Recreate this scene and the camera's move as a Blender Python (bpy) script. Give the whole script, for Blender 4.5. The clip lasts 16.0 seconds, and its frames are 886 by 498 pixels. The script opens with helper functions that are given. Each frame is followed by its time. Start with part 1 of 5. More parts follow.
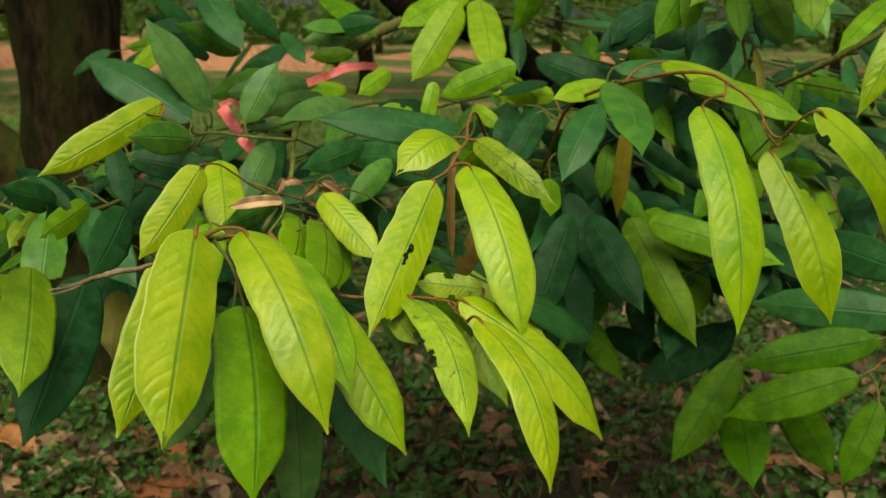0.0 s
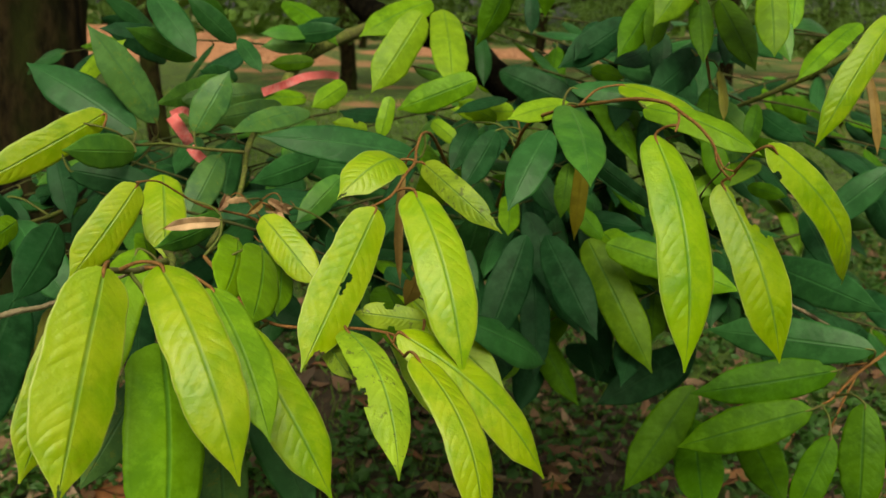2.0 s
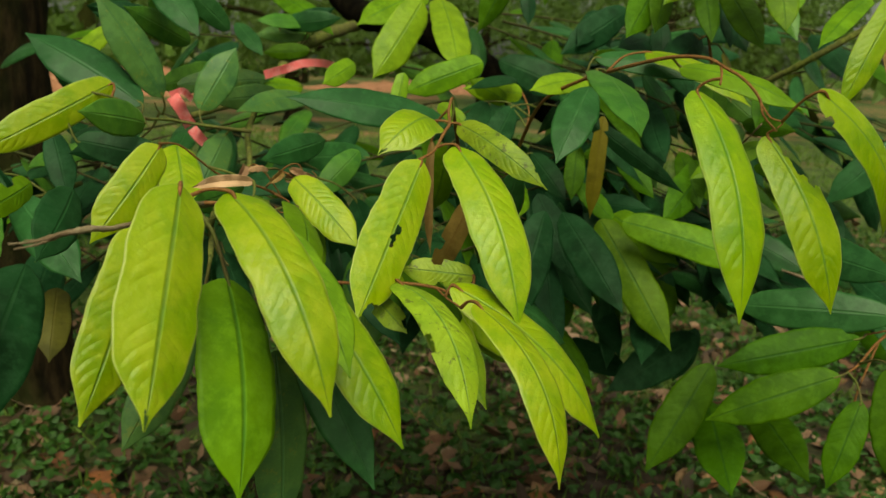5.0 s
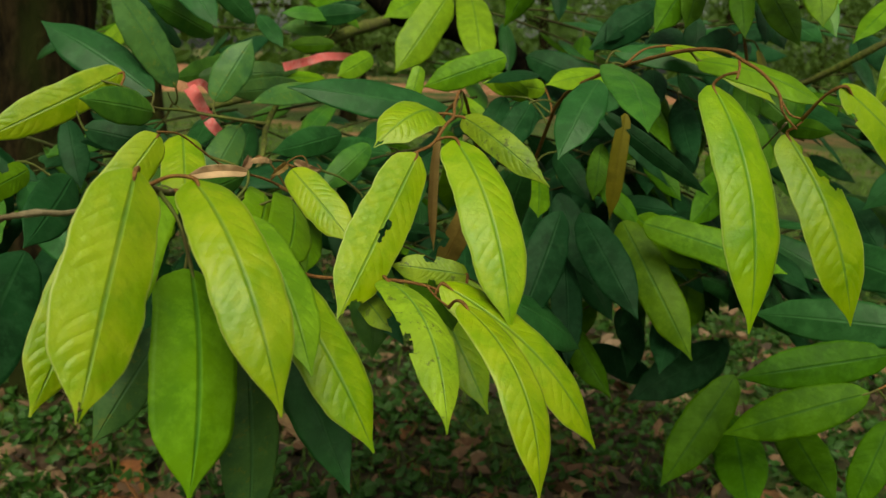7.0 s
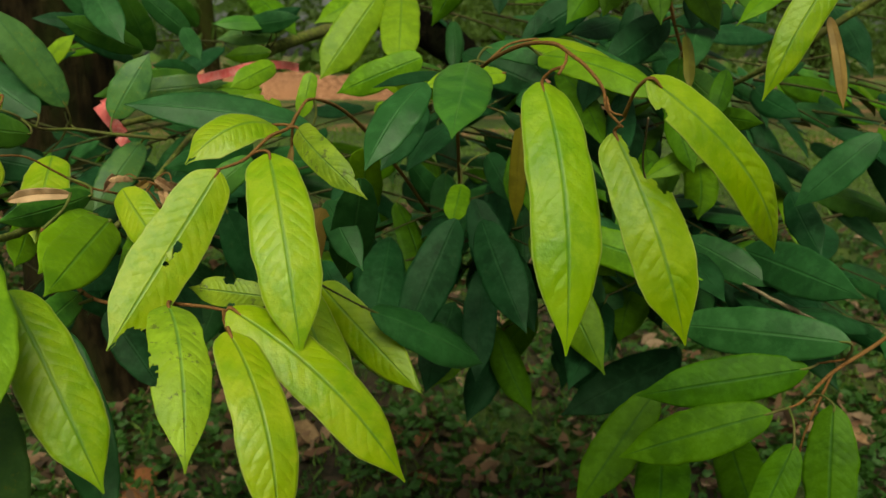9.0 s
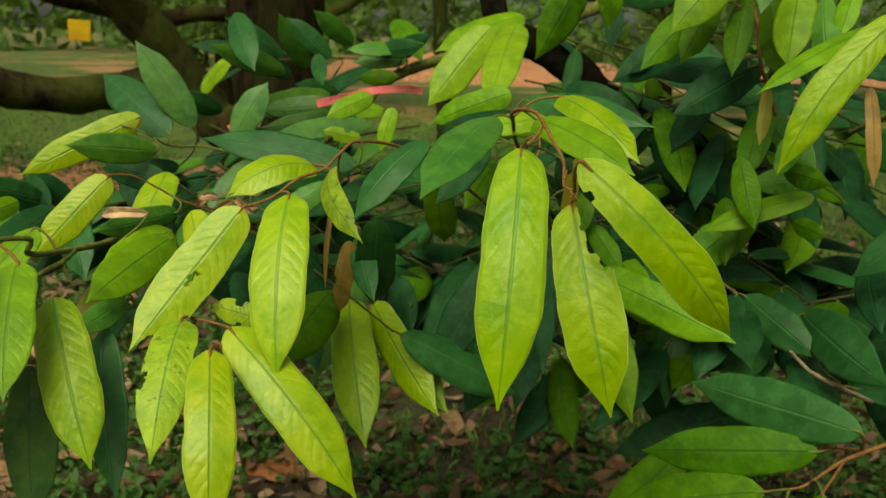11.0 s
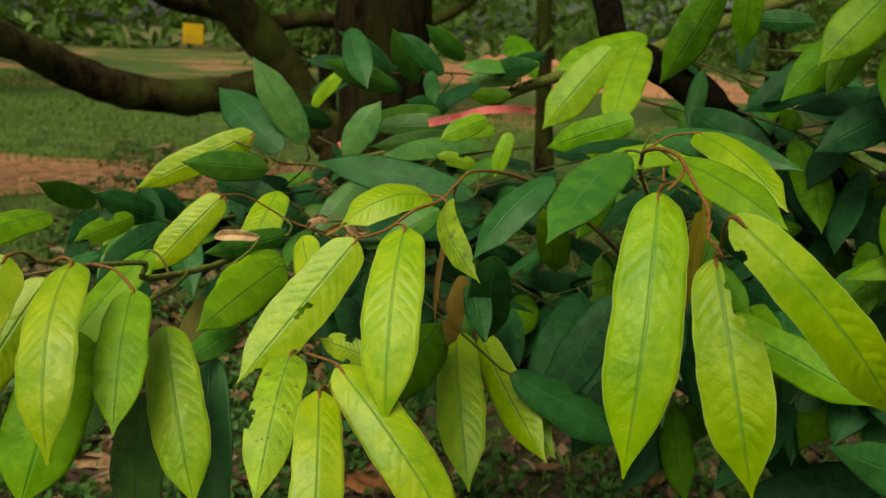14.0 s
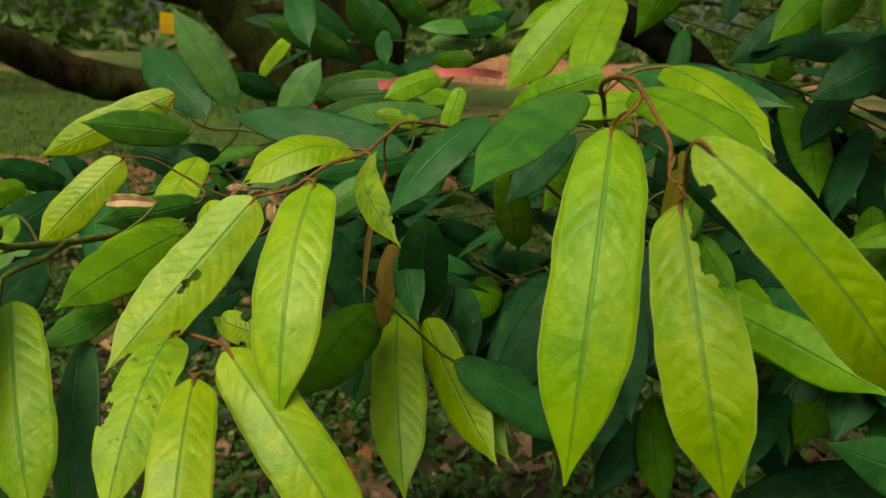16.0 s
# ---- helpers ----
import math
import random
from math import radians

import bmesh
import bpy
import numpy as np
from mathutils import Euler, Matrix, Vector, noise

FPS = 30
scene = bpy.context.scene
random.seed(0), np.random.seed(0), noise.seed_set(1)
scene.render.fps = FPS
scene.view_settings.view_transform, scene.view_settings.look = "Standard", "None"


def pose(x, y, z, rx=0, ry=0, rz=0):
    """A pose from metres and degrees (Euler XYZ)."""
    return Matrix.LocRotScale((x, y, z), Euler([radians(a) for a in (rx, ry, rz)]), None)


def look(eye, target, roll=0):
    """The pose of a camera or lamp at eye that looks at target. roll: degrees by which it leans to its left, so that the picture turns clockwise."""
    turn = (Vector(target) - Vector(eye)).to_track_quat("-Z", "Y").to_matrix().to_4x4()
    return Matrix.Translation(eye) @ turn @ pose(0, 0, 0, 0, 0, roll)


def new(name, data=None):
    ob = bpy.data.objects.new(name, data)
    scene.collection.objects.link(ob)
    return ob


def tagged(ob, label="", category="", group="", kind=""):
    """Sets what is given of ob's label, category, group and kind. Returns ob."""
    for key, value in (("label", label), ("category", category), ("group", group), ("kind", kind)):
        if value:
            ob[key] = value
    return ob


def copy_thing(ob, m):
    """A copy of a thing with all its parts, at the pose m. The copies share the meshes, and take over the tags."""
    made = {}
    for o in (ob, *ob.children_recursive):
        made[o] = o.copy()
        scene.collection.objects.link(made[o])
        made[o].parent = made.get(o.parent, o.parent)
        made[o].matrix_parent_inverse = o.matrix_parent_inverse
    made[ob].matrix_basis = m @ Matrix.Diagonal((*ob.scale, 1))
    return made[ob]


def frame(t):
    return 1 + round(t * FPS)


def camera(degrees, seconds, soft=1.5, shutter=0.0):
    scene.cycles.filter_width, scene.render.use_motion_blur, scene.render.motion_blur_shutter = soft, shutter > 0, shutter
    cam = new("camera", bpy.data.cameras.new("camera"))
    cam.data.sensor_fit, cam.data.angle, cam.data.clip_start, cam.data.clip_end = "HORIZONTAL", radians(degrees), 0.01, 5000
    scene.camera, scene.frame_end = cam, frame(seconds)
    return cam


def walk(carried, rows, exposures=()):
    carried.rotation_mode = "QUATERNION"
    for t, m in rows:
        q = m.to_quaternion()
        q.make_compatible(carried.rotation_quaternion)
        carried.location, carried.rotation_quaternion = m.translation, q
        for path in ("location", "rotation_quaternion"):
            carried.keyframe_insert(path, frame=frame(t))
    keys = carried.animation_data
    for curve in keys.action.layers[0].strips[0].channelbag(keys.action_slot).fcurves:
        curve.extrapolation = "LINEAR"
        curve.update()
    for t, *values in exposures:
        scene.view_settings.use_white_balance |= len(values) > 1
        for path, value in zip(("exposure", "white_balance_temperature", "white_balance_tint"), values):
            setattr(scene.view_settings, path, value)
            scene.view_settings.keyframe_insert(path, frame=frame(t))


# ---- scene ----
cam = camera(56.0, 16.0, 1.5)
cam.data.dof.use_dof = True
cam.data.dof.focus_distance, cam.data.dof.aperture_fstop = 0.60, 13.0
PATH = [
    (0, (0.0576, 0.0374, 1.0080), (0.0438, 1.9684, 0.4874), 0.74),
    (0.5, (0.0830, 0.0710, 1.0379), (0.0603, 1.9933, 0.4866), 0.30),
    (1, (0.1069, 0.0728, 1.0259), (0.0863, 2.0056, 0.5121), 0.91),
    (1.5, (0.0970, 0.0652, 1.0163), (0.1093, 2.0015, 0.5156), 0.85),
    (2, (0.0891, 0.0682, 1.0286), (0.1217, 1.9970, 0.5004), 2.26),
    (2.5, (0.0651, 0.0666, 0.9910), (0.1700, 2.0103, 0.5313), 2.34),
    (3, (0.0334, 0.0747, 0.9717), (0.2055, 2.0185, 0.5338), 2.92),
    (3.5, (0.0521, 0.0839, 0.9620), (0.1580, 2.0343, 0.5321), 1.90),
    (4, (0.0298, 0.0906, 0.9397), (0.1863, 2.0449, 0.5447), 2.31),
    (4.5, (0.0070, 0.0762, 0.9567), (0.1821, 2.0197, 0.5185), 2.37),
    (7, (0.0552, 0.0987, 0.9500), (0.0954, 2.0488, 0.5082), 3.16),
    (7.5, (0.0958, 0.1302, 0.9276), (-0.0107, 2.0695, 0.4505), -0.53),
    (8, (0.0750, 0.1299, 0.9298), (0.0579, 2.0717, 0.4511), 1.64),
    (8.5, (0.1562, 0.1466, 0.9422), (0.0860, 2.0918, 0.4823), 0.75),
    (11, (0.4612, 0.1559, 1.0240), (-0.2633, 1.9533, 0.5297), 1.48),
    (11.5, (0.4552, 0.1257, 1.0244), (-0.3550, 1.8871, 0.5335), 1.73),
    (12, (0.4784, 0.1473, 0.9974), (-0.4215, 1.8756, 0.5469), 2.25),
    (12.5, (0.4841, 0.1194, 1.0623), (-0.4490, 1.8159, 0.5612), 1.24),
    (13, (0.4741, 0.1163, 1.0260), (-0.4636, 1.8182, 0.5523), 1.08),
    (13.5, (0.5052, 0.1612, 0.9740), (-0.4587, 1.8593, 0.5413), 2.38),
    (14, (0.4196, 0.1851, 1.0423), (-0.4986, 1.8924, 0.5502), 2.54),
    (14.5, (0.3564, 0.2675, 1.0046), (-0.5626, 1.9848, 0.5503), 2.35),
    (15, (0.3615, 0.2656, 1.0144), (-0.5527, 1.9765, 0.5276), 1.78),
    (15.5, (0.4385, 0.2999, 0.9766), (-0.5072, 1.9979, 0.5048), 2.29),
    (16, (0.4203, 0.3067, 0.9880), (-0.5007, 2.0132, 0.4984), 2.01),
]
walk(cam, [(t, look(eye, target, roll)) for t, eye, target, roll in PATH], [(0, 0.04, 7800, -5), (2, 0.0, 7800, -6), (4.5, -0.11, 7800, -7), (8.0, -0.32, 7600, -12), (8.5, -0.32, 7600, -12), (11, 0.02, 8100, -10), (13, -0.08, 8100, -10), (16, -0.22, 8000, -12)])
FRONT = Vector((0.25, 0.15, 1.0))

# ---- light ----
world = bpy.data.worlds.new("sky")
scene.world = world
world.use_nodes = True
wn = world.node_tree.nodes
sky = wn.new("ShaderNodeTexSky")
sky.sky_type, sky.sun_disc = "NISHITA", False
sky.sun_elevation, sky.sun_rotation = radians(52), radians(177)
sky.air_density, sky.dust_density, sky.ozone_density = 1.0, 4.0, 1.0
wn["Background"].inputs["Strength"].default_value = 0.10
pale = wn.new("ShaderNodeHueSaturation")
pale.inputs["Saturation"].default_value = 0.2
world.node_tree.links.new(sky.outputs[0], pale.inputs["Color"])
world.node_tree.links.new(pale.outputs[0], wn["Background"].inputs["Color"])
sun = new("sun", bpy.data.lights.new("sun", "SUN"))
sun.data.energy, sun.data.angle, sun.data.color = 2.6, radians(40), (1.0, 0.95, 0.80)
sun.matrix_world = look((0.15, -3.4, 4.5), (0, 0, 0))


# ---- materials ----
def nodes_of(name):
    m = bpy.data.materials.new(name)
    m.use_nodes = True
    nt = m.node_tree
    return m, nt, nt.nodes["Principled BSDF"]


def math_node(nt, op, a, b=None, c=None):
    n = nt.nodes.new("ShaderNodeMath")
    n.operation = op
    for i, v in enumerate((a, b, c)):
        if v is None:
            continue
        if isinstance(v, (int, float)):
            n.inputs[i].default_value = v
        else:
            nt.links.new(v, n.inputs[i])
    return n.outputs[0]


def mix_col(nt, fac, a, b, kind="MIX"):
    n = nt.nodes.new("ShaderNodeMix")
    n.data_type, n.blend_type = "RGBA", kind
    for sock, v in ((n.inputs[0], fac), (n.inputs[6], a), (n.inputs[7], b)):
        if isinstance(v, (int, float)):
            sock.default_value = v
        elif isinstance(v, tuple):
            sock.default_value = (*v, 1)
        else:
            nt.links.new(v, sock)
    return n.outputs[2]


def ramp(nt, fac, lo, hi):
    n = nt.nodes.new("ShaderNodeMapRange")
    n.interpolation_type = "SMOOTHSTEP"
    nt.links.new(fac, n.inputs[0])
    n.inputs[1].default_value, n.inputs[2].default_value = lo, hi
    return n.outputs[0]


def noise_node(nt, vec, scale, detail=4.0, rough=0.55):
    n = nt.nodes.new("ShaderNodeTexNoise")
    n.inputs["Scale"].default_value, n.inputs["Detail"].default_value, n.inputs["Roughness"].default_value = scale, detail, rough
    if vec is not None:
        nt.links.new(vec, n.inputs["Vector"])
    return n.outputs[0]


def leaf_material(name, col, rib, dark, rough, glow, spots=0.0, spot_col=(0.2, 0.12, 0.03), quilt=0.5, vary=0.18, edge=None, spec=0.38, bright=None):
    """A leaf skin: midrib and side veins laid by the leaf's own lengthwise and crosswise run, mottled, waxy."""
    m, nt, bsdf = nodes_of(name)
    uv = nt.nodes.new("ShaderNodeUVMap")
    uv.uv_map = "run"
    sep = nt.nodes.new("ShaderNodeSeparateXYZ")
    nt.links.new(uv.outputs[0], sep.inputs[0])
    u, v = sep.outputs[0], sep.outputs[1]
    au = math_node(nt, "ABSOLUTE", u)
    info = nt.nodes.new("ShaderNodeObjectInfo")
    geo = nt.nodes.new("ShaderNodeTexCoord")
    off = nt.nodes.new("ShaderNodeVectorMath")
    off.operation = "MULTIPLY_ADD"
    nt.links.new(info.outputs["Random"], off.inputs[0])
    off.inputs[1].default_value = (37.0, 19.0, 53.0)
    nt.links.new(geo.outputs["Object"], off.inputs[2])
    vec = off.outputs[0]
    big = noise_node(nt, vec, 28.0, 3.0)
    fine = noise_node(nt, vec, 260.0, 4.0, 0.65)
    ribm = math_node(nt, "SUBTRACT", 1.0, ramp(nt, math_node(nt, "ADD", au, math_node(nt, "MULTIPLY", v, 0.015)), 0.02, 0.09))
    # side veins run out and towards the tip
    ph = math_node(nt, "SUBTRACT", math_node(nt, "MULTIPLY", v, 14.0), math_node(nt, "ADD", math_node(nt, "MULTIPLY", au, 1.0), math_node(nt, "MULTIPLY", math_node(nt, "POWER", au, 2.0), 1.1)))
    ph = math_node(nt, "ADD", ph, math_node(nt, "MULTIPLY", big, 0.8))
    ph = math_node(nt, "ADD", ph, math_node(nt, "MULTIPLY", math_node(nt, "GREATER_THAN", u, 0.0), 0.4))
    pillow = math_node(nt, "ABSOLUTE", math_node(nt, "SINE", math_node(nt, "MULTIPLY", ph, math.pi)))
    thin = math_node(nt, "SUBTRACT", 1.0, ramp(nt, pillow, 0.02, 0.20))
    c = mix_col(nt, ramp(nt, big, 0.35, 0.7), col, dark)
    patch = noise_node(nt, vec, 62.0, 6.0, 0.7)
    c = mix_col(nt, math_node(nt, "MULTIPLY", ramp(nt, patch, 0.42, 0.66), 0.75), c, bright or tuple(min(1, x * 1.35 + 0.01) for x in col))
    cell = nt.nodes.new("ShaderNodeTexVoronoi")
    cell.feature = "DISTANCE_TO_EDGE"
    cell.inputs["Scale"].default_value = 560.0
    nt.links.new(vec, cell.inputs["Vector"])
    net = math_node(nt, "SUBTRACT", 1.0, ramp(nt, cell.outputs["Distance"], 0.02, 0.14))
    c = mix_col(nt, math_node(nt, "MULTIPLY", net, 0.05), c, dark)
    c = mix_col(nt, math_node(nt, "MULTIPLY", fine, 0.14), c, tuple(min(1, x * 1.5 + 0.01) for x in col))
    c = mix_col(nt, math_node(nt, "MULTIPLY", math_node(nt, "MULTIPLY", thin, ramp(nt, big, 0.35, 0.6)), 0.22), c, dark)
    c = mix_col(nt, math_node(nt, "MULTIPLY", ribm, 0.52), c, rib)
    if edge:
        c = mix_col(nt, math_node(nt, "MULTIPLY", ramp(nt, au, 0.945, 0.985), 0.65), c, edge)
    if spots:
        sp = ramp(nt, noise_node(nt, vec, 75.0 if spots < 0.5 else 150.0, 6.0, 0.7), 0.62 if spots < 0.5 else 0.585, 0.70 if spots < 0.5 else 0.63)
        c = mix_col(nt, math_node(nt, "MULTIPLY", sp, spots), c, spot_col)
    speck = ramp(nt, noise_node(nt, vec, 620.0, 2.0, 0.5), 0.74, 0.80)
    c = mix_col(nt, math_node(nt, "MULTIPLY", speck, 0.45), c, spot_col)
    hsv = nt.nodes.new("ShaderNodeHueSaturation")
    nt.links.new(c, hsv.inputs["Color"])
    r = info.outputs["Random"]
    nt.links.new(math_node(nt, "ADD", 1.0 - vary, math_node(nt, "MULTIPLY", r, 2 * vary)), hsv.inputs["Value"])
    nt.links.new(math_node(nt, "ADD", 0.494, math_node(nt, "MULTIPLY", math_node(nt, "FRACT", math_node(nt, "MULTIPLY", r, 7.3)), 0.014)), hsv.inputs["Hue"])
    c = hsv.outputs[0]
    nt.links.new(c, bsdf.inputs["Base Color"])
    nt.links.new(math_node(nt, "ADD", rough - 0.08, math_node(nt, "MULTIPLY", fine, 0.22)), bsdf.inputs["Roughness"])
    bsdf.inputs["Specular IOR Level"].default_value = spec
    # soft cushions between the side veins, deepest halfway out, uneven along the blade
    span = math_node(nt, "SUBTRACT", 1.0, math_node(nt, "POWER", math_node(nt, "ABSOLUTE", math_node(nt, "SUBTRACT", math_node(nt, "MULTIPLY", au, 2.0), 0.8)), 2.0))
    swell = math_node(nt, "MULTIPLY", math_node(nt, "MULTIPLY", pillow, math_node(nt, "MAXIMUM", span, 0.0)), math_node(nt, "ADD", 0.22, math_node(nt, "MULTIPLY", ramp(nt, noise_node(nt, vec, 34.0, 2.0), 0.35, 0.68), math_node(nt, "ADD", 0.4, math_node(nt, "MULTIPLY", v, 0.9)))))
    swell = math_node(nt, "MULTIPLY", swell, math_node(nt, "SUBTRACT", 1.0, ramp(nt, v, 0.72, 0.95)))
    h = math_node(nt, "ADD", math_node(nt, "MULTIPLY", swell, 0.48 * quilt * quilt), math_node(nt, "MULTIPLY", big, 1.4 * quilt))
    h = math_node(nt, "ADD", h, math_node(nt, "MULTIPLY", noise_node(nt, vec, 105.0, 3.0, 0.6), 0.8 * quilt))
    h = math_node(nt, "ADD", h, math_node(nt, "MULTIPLY", fine, 0.07))
    h = math_node(nt, "SUBTRACT", h, math_node(nt, "MULTIPLY", net, 0.02))
    h = math_node(nt, "SUBTRACT", h, math_node(nt, "MULTIPLY", ribm, 0.35))
    bump = nt.nodes.new("ShaderNodeBump")
    bump.inputs["Strength"].default_value, bump.inputs["Distance"].default_value = 0.8, 0.0019
    nt.links.new(h, bump.inputs["Height"])
    nt.links.new(bump.outputs[0], bsdf.inputs["Normal"])
    tr = nt.nodes.new("ShaderNodeBsdfTranslucent")
    nt.links.new(mix_col(nt, 0.5, c, (min(1, col[0] * 1.2), min(1, col[1] * 1.3), col[2] * 0.5)), tr.inputs["Color"])
    nt.links.new(bump.outputs[0], tr.inputs["Normal"])
    mixs = nt.nodes.new("ShaderNodeMixShader")
    mixs.inputs[0].default_value = glow
    nt.links.new(bsdf.outputs[0], mixs.inputs[1])
    nt.links.new(tr.outputs[0], mixs.inputs[2])
    nt.links.new(mixs.outputs[0], nt.nodes["Material Output"].inputs["Surface"])
    return m


YOUNG = leaf_material("young_leaf_skin", (0.385, 0.53, 0.011), (0.075, 0.25, 0.055), (0.22, 0.41, 0.005), 0.37, 0.34, spots=0.2, spot_col=(0.34, 0.30, 0.02), quilt=0.8, edge=(0.60, 0.68, 0.20), bright=(0.50, 0.60, 0.03), spec=0.65, vary=0.05)
FRESH = leaf_material("fresh_leaf_skin", (0.29, 0.46, 0.007), (0.065, 0.24, 0.055), (0.18, 0.36, 0.004), 0.37, 0.34, spots=0.12, spot_col=(0.34, 0.36, 0.02), quilt=0.8, edge=(0.56, 0.66, 0.18), bright=(0.40, 0.55, 0.018), spec=0.5, vary=0.05)
YOUNG2 = leaf_material("soft_leaf_skin", (0.24, 0.40, 0.016), (0.10, 0.24, 0.03), (0.16, 0.31, 0.013), 0.40, 0.30, spots=0.15, quilt=0.6)
EATEN = leaf_material("eaten_leaf_skin", (0.31, 0.43, 0.025), (0.06, 0.22, 0.07), (0.19, 0.33, 0.02), 0.42, 0.24, spots=0.8, spot_col=(0.10, 0.12, 0.03), quilt=0.7)
MATURE2 = leaf_material("green_leaf_skin", (0.155, 0.30, 0.008), (0.045, 0.17, 0.03), (0.095, 0.22, 0.007), 0.44, 0.26, quilt=0.5, spec=0.22)
MATURE = leaf_material("mature_leaf_skin", (0.075, 0.20, 0.018), (0.11, 0.25, 0.05), (0.035, 0.14, 0.018), 0.42, 0.12, quilt=0.2)
# dark blue-green leaf, lowered further to hold the deep shade between leaves
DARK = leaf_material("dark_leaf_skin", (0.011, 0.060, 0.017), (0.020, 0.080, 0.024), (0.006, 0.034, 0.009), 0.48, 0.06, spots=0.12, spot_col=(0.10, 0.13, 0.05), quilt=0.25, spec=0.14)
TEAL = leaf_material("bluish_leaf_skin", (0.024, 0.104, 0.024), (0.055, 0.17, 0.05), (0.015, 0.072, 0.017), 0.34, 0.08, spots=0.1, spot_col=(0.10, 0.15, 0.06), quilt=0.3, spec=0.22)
OLIVE = leaf_material("mottled_leaf_skin", (0.075, 0.17, 0.035), (0.05, 0.15, 0.05), (0.035, 0.11, 0.035), 0.42, 0.10, spots=0.6, spot_col=(0.17, 0.21, 0.03), quilt=0.2)
UNDER = leaf_material("copper_leaf_underside", (0.17, 0.16, 0.015), (0.20, 0.17, 0.03), (0.11, 0.105, 0.012), 0.5, 0.15, quilt=0.2)
UNDERY = leaf_material("pale_leaf_underside", (0.24, 0.26, 0.03), (0.26, 0.2, 0.05), (0.18, 0.2, 0.03), 0.5, 0.22, quilt=0.3)
BROWN = leaf_material("brown_leaf_skin", (0.30, 0.185, 0.045), (0.30, 0.16, 0.04), (0.20, 0.12, 0.03), 0.55, 0.12, quilt=0.3)
DRY = leaf_material("dry_leaf_skin", (0.38, 0.22, 0.12), (0.26, 0.13, 0.065), (0.20, 0.10, 0.05), 0.7, 0.08, spots=0.5, spot_col=(0.12, 0.07, 0.04), quilt=0.8, vary=0.4)
MID = leaf_material("plain_green_leaf_skin", (0.066, 0.170, 0.002), (0.026, 0.095, 0.018), (0.038, 0.110, 0.003), 0.5, 0.22, quilt=0.6, spec=0.16)
OCHRE = leaf_material("ochre_leaf_underside", (0.27, 0.225, 0.012), (0.24, 0.19, 0.02), (0.19, 0.155, 0.010), 0.5, 0.25, quilt=0.2)
TAN = leaf_material("tan_leaf_skin", (0.55, 0.36, 0.21), (0.45, 0.27, 0.14), (0.40, 0.24, 0.13), 0.7, 0.1, quilt=0.3)
SKINS = {"mid": (MID, UNDERY), "tan": (TAN, TAN), "young": (YOUNG, UNDERY), "young2": (YOUNG2, UNDERY), "fresh": (FRESH, UNDERY), "eaten": (EATEN, UNDERY), "mature2": (MATURE2, UNDERY), "mature": (MATURE, UNDER),
         "dark": (DARK, UNDER), "teal": (TEAL, UNDER), "olive": (OLIVE, UNDER), "brown": (BROWN, BROWN), "dry": (DRY, DRY), "copper": (UNDER, UNDER), "ochre": (OCHRE, OCHRE)}
WORDS = {"mid": "plain green leaf", "tan": "dry pale tan curled leaf", "teal": "bluish green glossy leaf", "fresh": "fresh yellow-green leaf with a green midrib", "young": "young yellow-green leaf with a darker midrib", "young2": "soft light green leaf", "eaten": "pale insect-eaten young leaf with dark specks",
         "mature2": "full green leaf", "mature": "glossy green leaf", "dark": "dark blue-green glossy leaf", "olive": "mottled olive green leaf",
         "brown": "copper-brown leaf underside", "dry": "dry brown curled leaf", "copper": "olive-copper leaf underside", "ochre": "narrow yellow-olive hanging leaf underside"}


def rough_material(name, cols, scale, rough=0.85, bump=0.004, stretch=(1, 1, 1), strength=0.8, spec=0.3):
    """An uneven natural surface of three colours at two scales."""
    m, nt, bsdf = nodes_of(name)
    geo = nt.nodes.new("ShaderNodeTexCoord")
    mp = nt.nodes.new("ShaderNodeMapping")
    mp.inputs["Scale"].default_value = stretch
    nt.links.new(geo.outputs["Object"], mp.inputs[0])
    a = noise_node(nt, mp.outputs[0], scale, 8.0, 0.65)
    b = noise_node(nt, mp.outputs[0], scale * 0.17, 4.0)
    c = mix_col(nt, ramp(nt, a, 0.36, 0.66), cols[0], cols[1])
    c = mix_col(nt, ramp(nt, b, 0.42, 0.66), c, cols[2])
    nt.links.new(c, bsdf.inputs["Base Color"])
    bsdf.inputs["Roughness"].default_value = rough
    bsdf.inputs["Specular IOR Level"].default_value = spec
    bm_ = nt.nodes.new("ShaderNodeBump")
    bm_.inputs["Strength"].default_value, bm_.inputs["Distance"].default_value = strength, bump
    nt.links.new(a, bm_.inputs["Height"])
    nt.links.new(bm_.outputs[0], bsdf.inputs["Normal"])
    return m


BARK = rough_material("mossy_bark", ((0.005, 0.0036, 0.002), (0.036, 0.024, 0.011), (0.024, 0.029, 0.007)), 34.0, 0.95, 0.022, (1, 1, 0.35), 1.0, 0.08)
# limb bark coloured nearly black: the crown's shade is put into it
SHADEBARK = rough_material("shaded_dark_bark", ((0.002, 0.0015, 0.001), (0.012, 0.009, 0.005), (0.008, 0.009, 0.003)), 60.0, 0.95, 0.018, (1, 1, 0.5), 1.0, 0.06)
LIMBBARK = rough_material("mossy_limb_bark", ((0.014, 0.010, 0.005), (0.064, 0.044, 0.019), (0.062, 0.074, 0.015)), 26.0, 0.95, 0.018, (1, 1, 0.6), 1.0, 0.1)
TWIG = rough_material("rusty_twig_bark", ((0.15, 0.058, 0.018), (0.33, 0.15, 0.045), (0.23, 0.11, 0.035)), 420.0, 0.75, 0.0016)
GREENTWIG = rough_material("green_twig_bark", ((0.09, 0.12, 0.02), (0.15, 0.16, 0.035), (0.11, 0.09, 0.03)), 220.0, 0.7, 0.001)
